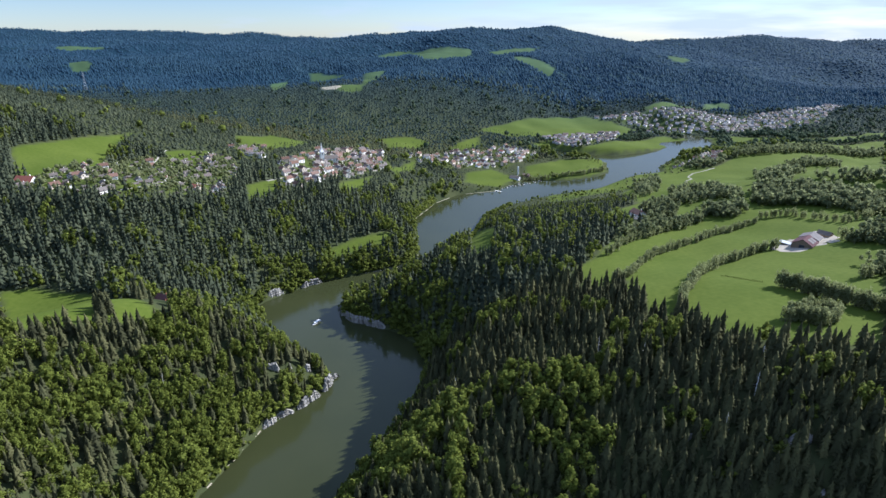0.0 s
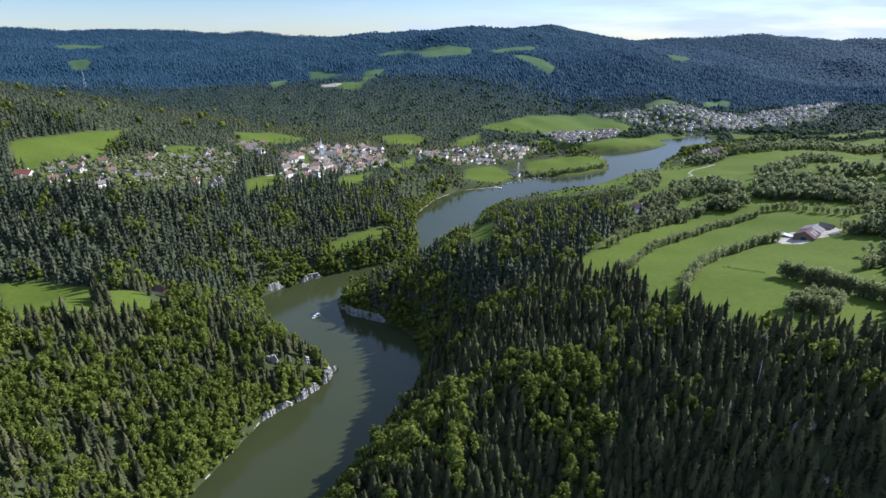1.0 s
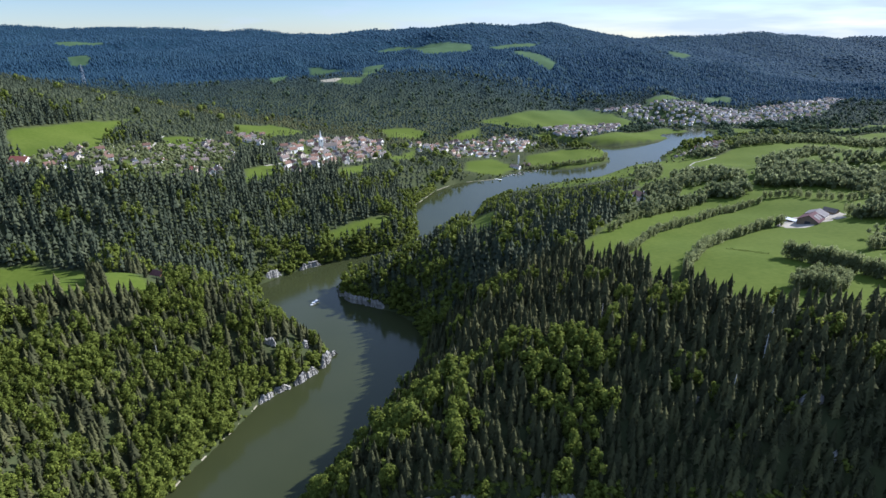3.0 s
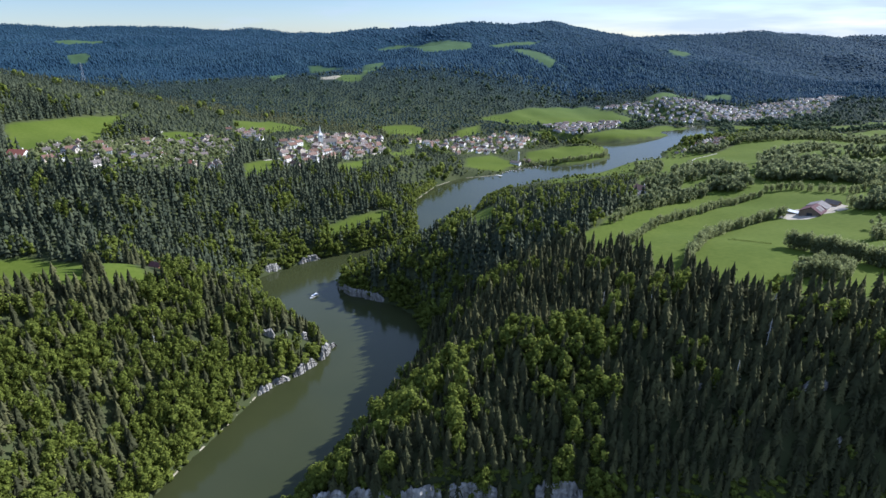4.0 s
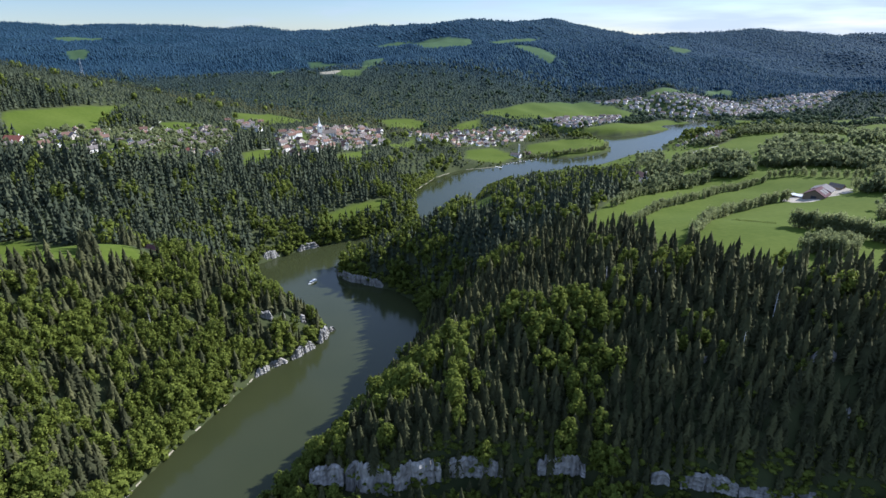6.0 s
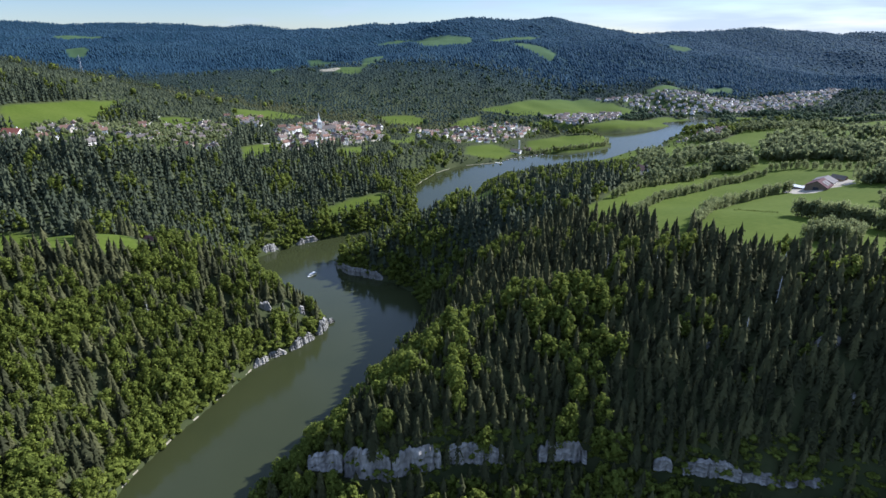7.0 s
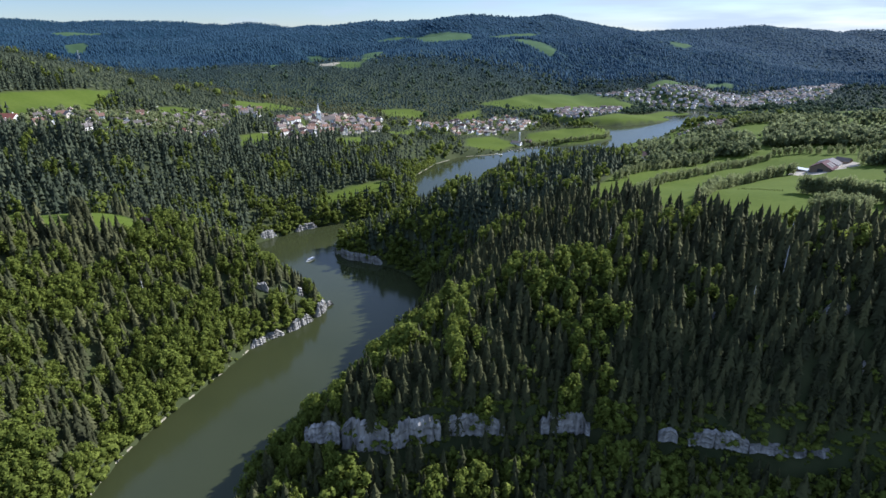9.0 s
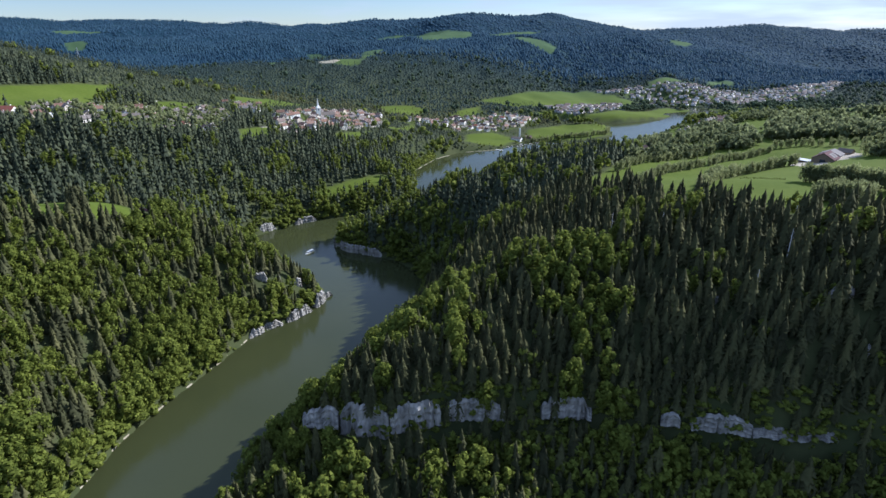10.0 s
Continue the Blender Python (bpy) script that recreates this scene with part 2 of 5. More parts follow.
# Crest lines of the two far ranges: x, height.
RANGE_FAR = [(-3900, 350), (-3530, 350), (-3041, 318), (-2405, 326), (-1732, 292), (-1481, 303), (-1190, 270), (-827, 254),
             (-463, 258), (300, 240), (1495, 222), (1903, 236), (2356, 252), (2535, 268), (2814, 242), (3185, 213), (3363, 230),
             (3700, 212)]
RANGE_MIDDLE = [(-1400, 150), (-1000, 215), (-720, 252), (-420, 268), (-270, 298), (-100, 303), (70, 310), (300, 312), (467, 313),
                (600, 318), (735, 330), (850, 312), (1050, 272), (1290, 226), (1700, 190), (2100, 120)]


def inside_distance(poly, x, y):
    """Distance to a closed outline, negative within it."""
    d, within = np.full(x.shape, 1e18), np.zeros(x.shape, bool)
    for (ax, ay), (bx, by) in zip(poly, poly[1:] + poly[:1]):
        ex, ey = bx - ax, by - ay
        s = np.clip(((x - ax) * ex + (y - ay) * ey) / (ex * ex + ey * ey), 0, 1)
        d = np.minimum(d, (x - ax - s * ex) ** 2 + (y - ay - s * ey) ** 2)
        if ay != by:
            within ^= ((ay > y) != (by > y)) & (x < ex * (y - ay) / (by - ay) + ax)
    return np.where(within, -np.sqrt(d), np.sqrt(d))


def wave(x, y, size, seed):
    """Soft uneven waves between -1 and 1, about size metres long."""
    rng = np.random.RandomState(seed)
    total = np.zeros(x.shape)
    for _ in range(7):
        a, p, k = rng.uniform(0, 6.283), rng.uniform(0, 6.283), rng.uniform(0.7, 1.6) * 6.283 / size
        total += np.sin(k * (x * np.cos(a) + y * np.sin(a)) + p + 1.3 * np.sin(0.6 * k * (y * np.cos(a) - x * np.sin(a)) + 2 * p))
    return total / 4.2


def crag_line(x):
    """The rim of the near crag, which faces the river bend below the camera."""
    return 211 + 3 * np.sin(x / 23.0) + 1.5 * np.sin(x / 9.0 + 1) - 0.26 * np.maximum(x - 90, 0)


def ramp(v, a, b):
    s = np.clip((v - a) / (b - a), 0, 1)
    return s * s * (3 - 2 * s)


def height(x, y):
    """Height of the land over the water."""
    x, y = np.asarray(x, float), np.asarray(y, float)
    d = inside_distance(RIVER, x, y)
    h = np.full(x.shape, 40.0)
    for hx, hy, r, top in HILLS_NEAR + HILLS_MIDDLE + HILLS_FAR + HILLS_SIDE + HILLS_SPURS:
        h += top * np.exp(-((x - hx) ** 2 + (y - hy) ** 2) / (2.0 * r * r))
    h = np.maximum(h, 4.0)
    # the far ranges
    far, middle = (np.interp(x, [p[0] for p in c], [p[1] for p in c]) + 3 * np.sin(x / 90.0) + 2 * np.sin(x / 37.0)
                   for c in (RANGE_FAR, RANGE_MIDDLE))
    far -= np.where(y < 4800, 0.17 * (4800 - y), 0.4 * (y - 4800))
    middle -= np.where(y < 4100, 0.125 * (4100 - y), 0.25 * (y - 4100))
    h = np.where(y > 3600, np.minimum(h, np.maximum(far, middle)), h)
    h = np.maximum(np.maximum(h, middle), far)
    h += (0.8 + 0.002 * np.clip(y - 300, 0, 1500)) * wave(x, y, 130, 3) * ramp(d, 5, 60)
    h += 26 * wave(x, y, 760, 8) * ramp(y, 1750, 2500) * ramp(-y, -4000, -3300) * ramp(h, 25, 90)
    # the near crag: a step of rock below a steep wooded slope, and a wooded foot that sinks towards the bend
    rim = crag_line(x)
    near = ramp(x, -130, -70) * ramp(-y, -290, -260) * ramp(-x, -420, -330)
    h = h + near * (np.minimum(h, 51 + 1.6 * np.maximum(y - rim, 0)) - h)
    foot = np.clip(33 + 0.55 * (y - rim), 2.0, None)
    h = h + ramp(rim - y, -1, 4) * near * (np.minimum(foot, h) - h)
    shelf = ramp(y, 800, 880) * ramp(x, 30, 80) * ramp(-y, -1300, -1240)
    steep = np.maximum(d, 0.01) * (1.25 - 0.55 * ramp(y, 620, 800) - 0.5 * shelf) + 4 * (1 - 0.7 * shelf) * np.clip(d / 4, 0, 1)
    h = h / (1 + (h / steep) ** 3) ** (1 / 3.0) + 0.8 * ramp(d, 0, 3)
    inlet = inside_distance(POND, x, y)
    h = h + ramp(-inlet, -150, -15) * (np.minimum(h, 1.2 + 0.02 * np.maximum(inlet, 0)) - h)
    wet = np.minimum(d, inlet)
    return np.where(wet < 0, np.maximum(-5, 0.5 * wet), h)


# Open grass, field by field.
MEADOWS = [
    [(-405, 461), (-382, 472), (-324, 466), (-219, 386), (-221, 370), (-248, 355), (-272, 329), (-288, 321)],
    [(-586, 756), (-572, 816), (-532, 966), (-503, 855), (-446, 662), (-464, 648), (-517, 663)],
    [(-461, 918), (-411, 977), (-381, 869), (-411, 829)],
    [(-431, 1161), (-362, 1245), (-318, 1108), (-375, 1048)],
    [(-158, 654), (-116, 698), (-73, 725), (-71, 700), (-132, 657)],
    [(-284, 784), (-250, 852), (-238, 750), (-258, 715)],
    [(-168, 880), (-125, 977), (-128, 858), (-158, 827)],
    [(-103, 1072), (-56, 1257), (-57, 1146), (-88, 1022)],
    [(49, 1146), (108, 1204), (150, 1123), (107, 1062), (41, 1070)],
    [(185, 1222), (285, 1283), (357, 1245), (261, 1167), (175, 1150)],
    [(354, 1409), (654, 1638), (670, 1569), (561, 1441), (418, 1380)],
    [(115, 450), (144, 480), (186, 509), (259, 576), (327, 604), (354, 607), (355, 598), (272, 550), (199, 496), (137, 401), (116, 411)],
    [(134, 387), (194, 476), (263, 531), (350, 587), (377, 576), (336, 507), (273, 482), (220, 436), (163, 345), (152, 330), (142, 343), (151, 382)],
    [(159, 322), (200, 394), (248, 446), (307, 467), (333, 458), (381, 447), (257, 284), (235, 283), (205, 290), (179, 302)],
    [(230, 733), (281, 771), (312, 942), (431, 1103), (539, 1170), (613, 1175), (655, 1141), (577, 1016), (484, 952), (346, 813), (299, 736), (264, 701), (198, 617)],
    [(41, 799), (74, 720), (49, 532), (31, 553)],
    [(203, 529), (290, 610), (376, 649), (420, 622), (448, 606), (399, 609), (345, 592), (280, 572)],
    [(378, 934), (570, 1160), (745, 1338), (894, 1381), (1202, 1512), (476, 571), (436, 572), (372, 643), (300, 616), (283, 655)],
    [(630, 1137), (782, 1138), (995, 1235), (971, 1200), (680, 1065)],
    [(745, 1338), (976, 1441), (1214, 1527), (1168, 1466), (742, 1282)],
    [(431, 688), (497, 681), (542, 661), (537, 653), (434, 669)],
    [(560, 1135), (638, 1131), (614, 1074), (529, 1046)],
    [(137, 470), (173, 531), (218, 587), (325, 672), (391, 653), (449, 627), (494, 595), (272, 301), (241, 300), (198, 317), (167, 341), (160, 401), (140, 429)],
    [(396, 534), (426, 508), (376, 439), (343, 458)],
    [(459, 779), (500, 732), (491, 717), (447, 743)],
    [(-337, 2999), (-245, 3119), (-6, 3089), (149, 2945), (141, 2784), (-56, 2602), (-238, 3018)],
    [(217, 2910), (345, 3060), (505, 3149), (462, 2963), (267, 2845)],
    [(307, 2599), (377, 2560), (459, 2336), (416, 2221), (373, 2296), (299, 2423)],
    [(-603, 2622), (-422, 2555), (-465, 2480), (-569, 2509)],
    [(-356, 1896), (-254, 1938), (-258, 1850), (-325, 1819)],
    [(-308, 2496), (-219, 2446), (-221, 2023), (-257, 1917), (-302, 2184)],
    [(-708, 2306), (-656, 2473), (-534, 1967), (-540, 1851)],
    [(-1758, 2695), (-1463, 2461), (-1442, 2373), (-1498, 2373)],
    [(-2119, 3261), (-1906, 3350), (-1777, 3118), (-1988, 3054)],
    [(1208, 3165), (1332, 3147), (1257, 3047), (1198, 3050)],
    [(98, 1578), (196, 1676), (274, 1753), (458, 1858), (498, 1799), (585, 1703), (519, 1596), (244, 1539), (174, 1539)],
    [(673, 1901), (781, 1964), (914, 1990), (674, 1846)],
    [(989, 2139), (1079, 2140), (1035, 2054), (901, 1985)],
    [(-416, 1128), (-385, 1260), (-297, 1233), (-302, 1131), (-375, 1079)],
    [(-160, 1406), (-93, 1466), (-33, 1423), (-59, 1358), (-124, 1311)],
    [(17, 1385), (104, 1535), (97, 1430), (52, 1373)],
    [(831, 1624), (943, 1509), (1329, 1679), (1250, 1575), (938, 1452), (745, 1420)],
]
VILLAGES = [
    [(-495, 621), (-487, 749), (-448, 871), (-382, 978), (-322, 885), (-284, 705), (-348, 620), (-430, 600)],
    [(-285, 948), (-264, 1164), (-134, 1280), (-102, 1066), (-171, 900), (-230, 776)],
    [(-118, 1236), (170, 1431), (243, 1347), (147, 1224), (20, 1186)],
    [(258, 1529), (528, 1656), (447, 1488), (328, 1419)],
    [(471, 1836), (679, 1861), (1261, 1993), (1543, 2169), (1182, 1770), (862, 1654), (627, 1702)],
    [(490, 1195), (619, 1299), (689, 1334), (614, 1228)],
    [(-404, 1040), (-329, 1104), (-326, 956)],
]
FARMYARD = [(310, 492), (332, 510), (346, 518), (376, 532), (379, 503), (369, 487), (350, 484), (329, 471), (315, 475)]


def least(outlines, x, y):
    d = np.full(x.shape, 1e9)
    for o in outlines:
        xs, ys = [p[0] for p in o], [p[1] for p in o]
        near = (x > min(xs) - 60) & (x < max(xs) + 60) & (y > min(ys) - 60) & (y < max(ys) + 60)
        if near.any():
            d[near] = np.minimum(d[near], inside_distance(o, x[near], y[near]))
    return d


def mesh_of(name, verts, faces, mat):
    """One mesh from arrays of corners and of triangles or quads."""
    me = bpy.data.meshes.new(name)
    k = faces.shape[1]
    me.vertices.add(len(verts))
    me.vertices.foreach_set("co", np.ascontiguousarray(verts, np.float32).ravel())
    me.loops.add(faces.size)
    me.loops.foreach_set("vertex_index", np.ascontiguousarray(faces, np.int32).ravel())
    me.polygons.add(len(faces))
    me.polygons.foreach_set("loop_start", np.arange(0, faces.size, k, dtype=np.int32))
    me.update(calc_edges=True)
    me.materials.append(mat)
    return me


def build_ground():
    ys = [-260.0]
    while ys[-1] < 4990:
        y = ys[-1]
        ys.append(y + (14 if y < 130 else 3.6 if y < 420 else 3.6 + (y - 420) * 0.011))
    ys = np.array(ys)
    us = np.linspace(-1.25, 1.25, 400)
    X = us[None, :] * (np.maximum(ys, 0) + 420)[:, None]
    Y = np.repeat(ys[:, None], len(us), 1)
    x, y = X.ravel(), Y.ravel()
    z = height(x, y)
    r, c = len(ys), len(us)
    i = np.arange(r * c).reshape(r, c)
    faces = np.stack([i[:-1, :-1], i[:-1, 1:], i[1:, 1:], i[1:, :-1]], -1).reshape(-1, 4)
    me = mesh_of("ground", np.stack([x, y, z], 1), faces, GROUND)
    me.polygons.foreach_set("use_smooth", np.ones(len(faces), bool))
    grass = ramp(-least(MEADOWS, x, y), -2, 3)
    low = inside_distance(RIVER, x, y)
    grass = np.maximum(grass, ramp(-low, -85, -70) * ramp(low, 3, 8) * (y > 930) * (y < 1270) * (x > 190))
    grass = np.maximum(grass, ramp(-low, -30, -16) * ramp(low, 3, 8) * (y > 1250))
    town = ramp(-least(VILLAGES, x, y), -6, 10) * (0.55 + 0.45 * wave(x, y, 50, 9))
    a = me.attributes.new("meadow", "FLOAT", "POINT")
    a.data.foreach_set("value", np.clip(np.maximum(grass, town), 0, 1).astype(np.float32))
    # share of painted haze in the ground colour, rising with distance
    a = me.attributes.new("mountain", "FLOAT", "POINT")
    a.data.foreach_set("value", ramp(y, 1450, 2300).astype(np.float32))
    return tagged(new("ground", me), "hilly land with green meadows and bare forest floor", "ground", kind="structure")


build_ground()
water = new("water", mesh_of("water", np.array([(-900, -260, 0), (900, -260, 0), (900, 1760, 0), (-900, 1760, 0)], float),
                             np.array([[0, 1, 2, 3]]), WATER))
tagged(water, "calm olive-green river winding between wooded banks", "water", kind="structure")


# ---- trees ----
def lathe_spruce(rng, tiers, points, lower=0.14, full=1.0, tufts=0):
    """A spruce of height 1: ragged whorls of drooping branches about a stem."""
    v, f, tops = [], [], []
    for k in range(tiers):
        s = k / max(tiers - 1, 1)
        z0 = lower + (0.86 - lower) * s
        reach = full * (0.138 * (1 - s) ** 0.60 + 0.038) * rng.uniform(0.85, 1.1)
        drop = 0.06 + 0.05 * (1 - s)
        tip = min(z0 + 0.14 + 0.5 / (tiers + 2), 1.0) if k < tiers - 1 else 1.0
        b = len(v)
        v.append((rng.uniform(-0.006, 0.006), rng.uniform(-0.006, 0.006), tip))
        turn = rng.uniform(0, 6.28)
        for j in range(points * 2):
            a = turn + 3.14159 * j / points + rng.uniform(-0.15, 0.15)
            q = reach * (rng.uniform(0.8, 1.25) if j % 2 == 0 else rng.uniform(0.45, 0.7))
            v.append((q * math.cos(a), q * math.sin(a), z0 - (drop if j % 2 == 0 else drop * 0.25) * rng.uniform(0.5, 1.2)))
        for j in range(points * 2):
            f.append((b, b + 1 + j, b + 1 + (j + 1) % (points * 2)))
        if tops:
            f.append((tops[-1], b, b + 1))
        tops.append(b)
    v, f = np.array(v), np.array(f)
    if tufts:
        # twigs that stand out from the whorls
        s = rng.uniform(0, 1, tufts) ** 1.3
        a, q = rng.uniform(0, 6.28, tufts), full * (0.135 * (1 - s) ** 0.65 + 0.018) * rng.uniform(0.7, 1.15, tufts)
        c = np.stack([q * np.cos(a), q * np.sin(a), lower - 0.03 + (0.9 - lower) * s], 1)
        t = c[:, None, :] + rng.normal(0, 1, (tufts, 3, 3)) * np.array([0.026, 0.026, 0.02])
        f = np.concatenate([f, len(v) + np.arange(3 * tufts).reshape(tufts, 3)])
        v = np.concatenate([v, t.reshape(-1, 3)])
    return v, f


BALLS = {}
for k in (1, 2):
    ball = bmesh.new()
    bmesh.ops.create_icosphere(ball, subdivisions=k, radius=1.0)
    BALLS[k] = np.array([p.co[:] for p in ball.verts]), np.array([[p.index for p in q.verts] for q in ball.faces])
    ball.free()


def clump(rng, c, r, flat=0.85, jag=0.28, fine=1):
    """A lump of foliage: a small crumpled ball."""
    v, f = BALLS[fine]
    v = v * (1 + rng.uniform(-jag, jag, (len(v), 1)))
    return v * np.array([r, r, r * flat]) + np.array(c), f


def round_crown(rng, lumps, sprays=0, slim=1.0, size=0.03, jag=0.3, low=0.24, core=0.86):
    """A broad-leaved crown of height 1: lumps about an upright, uneven middle, clad in loose sprays of leaves."""
    vs, fs, b, balls = [], [], 0, []
    for k in range(lumps):
        s = (k + 0.5) / lumps
        z = low + (0.88 - low) * s
        out = 0.24 * slim * math.sin(3.0 * (0.12 + 0.85 * s)) * rng.uniform(0.5, 1.15) * (lumps > 1)
        a = 2.4 * k + rng.uniform(-0.7, 0.7)
        r = rng.uniform(0.09, 0.165) * (1.15 - 0.35 * s) * slim ** 0.5 * (1.0 if lumps > 3 else 1.45)
        c = np.array((out * math.cos(a), out * math.sin(a), z))
        balls.append((c, r))
        v, f = clump(rng, c, r * (core if sprays > 40 else 1.0), 1.55, jag)
        vs.append(v)
        fs.append(f + b)
        if k:
            fs.append(np.array([[b - 1, b, b + 1]]))
        b += len(v)
    if sprays:
        pick = rng.randint(0, lumps, sprays)
        c, r = np.array([q[0] for q in balls])[pick], np.array([q[1] for q in balls])[pick]
        way = rng.normal(0, 1, (sprays, 3)) + (c - np.array([0, 0, 0.45])) * 2.5
        way /= np.linalg.norm(way, axis=1)[:, None]
        p = c + way * r[:, None] * rng.uniform(0.6, 1.25, (sprays, 1)) * np.array([1, 1, 1.55])
        side = np.cross(way, rng.normal(0, 1, (sprays, 3)) + 0.01)
        side /= np.linalg.norm(side, axis=1)[:, None]
        over = np.cross(way, side)
        t = np.stack([p + size * (side * math.cos(q) + over * math.sin(q)) * rng.uniform(0.9, 2.0, (sprays, 1))
                      + way * rng.normal(0, 0.55 * size, (sprays, 1)) for q in (0.0, 2.1, 4.2)], 1)
        vs.append(t.reshape(-1, 3))
        fs.append(b + np.arange(3 * sprays).reshape(sprays, 3))
    return np.concatenate(vs), np.concatenate(fs)


def plume_crown(rng, plumes, sprays, size, spread=0.13, low=0.08):
    """An open spring crown of height 1: upright plumes of loose sprays that let the light through."""
    a = rng.uniform(0, 6.28, plumes)
    q = spread * np.sqrt(rng.uniform(0.05, 1, plumes))
    mid, tall, wide = rng.uniform(0.28, 0.60, plumes), rng.uniform(0.26, 0.40, plumes), rng.uniform(0.06, 0.11, plumes)
    k = rng.randint(0, plumes, sprays)
    way = rng.normal(0, 1, (sprays, 3))
    way *= (rng.uniform(0.3, 1, sprays) ** 0.4 / np.linalg.norm(way, axis=1))[:, None]
    c = np.stack([q[k] * np.cos(a[k]) + way[:, 0] * wide[k], q[k] * np.sin(a[k]) + way[:, 1] * wide[k],
                  np.clip(mid[k] + way[:, 2] * tall[k], low, 1.0)], 1)
    t = c[:, None, :] + rng.normal(0, 1, (sprays, 3, 3)) * np.array([size, size, size * 1.5])
    return t.reshape(-1, 3), np.arange(3 * sprays).reshape(sprays, 3)


def scatter(name, shapes, spots, mat, label, category):
    """Sets copies of the shapes on the spots (x, y, z, height, width) as one mesh of uncounted growth."""
    if not len(spots):
        return None
    rng = np.random.RandomState(len(spots))
    which = rng.randint(0, len(shapes), len(spots))
    vs, fs, b = [], [], 0
    for k, (v, f) in enumerate(shapes):
        s = spots[which == k]
        if not len(s):
            continue
        a = rng.uniform(0, 6.28, len(s))
        ca, sa = np.cos(a)[:, None], np.sin(a)[:, None]
        w, h = s[:, 4:5], s[:, 3:4]
        px = (v[None, :, 0] * ca - v[None, :, 1] * sa) * w + s[:, 0:1]
        py = (v[None, :, 0] * sa + v[None, :, 1] * ca) * w + s[:, 1:2]
        pz = v[None, :, 2] * h + s[:, 2:3]
        vs.append(np.stack([px, py, pz], -1).reshape(-1, 3))
        fs.append((f[None] + (np.arange(len(s)) * len(v))[:, None, None]).reshape(-1, 3) + b)
        b += len(s) * len(v)
    ob = new(name, mesh_of(name, np.concatenate(vs), np.concatenate(fs), mat))
    return tagged(ob, label, category, kind="stuff")


# Bare stretches of the near crag: from x, to x, foot, rim and how broken the rim is.
CRAGS = [(-64, -47, 38, 51, 0.4), (-47, -24, 34, 51, 0.3), (-24, -1, 37, 51, 0.45), (1, 28, 39, 50, 0.7),
         (45, 68, 39, 50, 0.6), (96, 104, 42, 49, 0.4), (109, 133, 41, 49, 0.55), (133, 168, 42, 46.5, 0.5)]


def on_crag(x):
    return np.any([(x > q[0] - 1) & (x < q[1] + 1) for q in CRAGS], axis=0)


# Feet of the river cliffs, which stay bare: lines of points.
CLIFFS = [
    [(-140, 351), (-130, 361), (-120, 372)], [(-118, 375), (-109, 386), (-103, 395)], [(-101, 399), (-97, 408), (-97, 418)],
    [(-115, 552), (-111, 536), (-98, 524), (-81, 515), (-59, 506)], [(-201, 576), (-195, 584), (-186, 592)],
    [(-169, 607), (-159, 617), (-148, 624)], [(-143, 384), (-133, 389)], [(-131, 391), (-124, 396)], [(-118, 400), (-111, 407)],
]


def cliff_distance(x, y):
    d = np.full(x.shape, 1e9)
    for line in CLIFFS:
        d = np.minimum(d, np.abs(inside_distance(line + line[-2:0:-1], x, y)))
    return d


# Cleared about single buildings, and before them for the camera's view: x, y, radius.
CLEARINGS = [(-251, 447, 14), (-243, 432, 12), (-232, 412, 12), (-221, 393, 11), (344, 494, 24), (232, 640, 17), (227, 622, 15), (240, 662, 24), (222, 632, 16), (370, 506, 12), (333, 506, 12), (238, 655, 14), (-489, 632, 18), (150, 1128, 16), (-358, 1862, 34)]


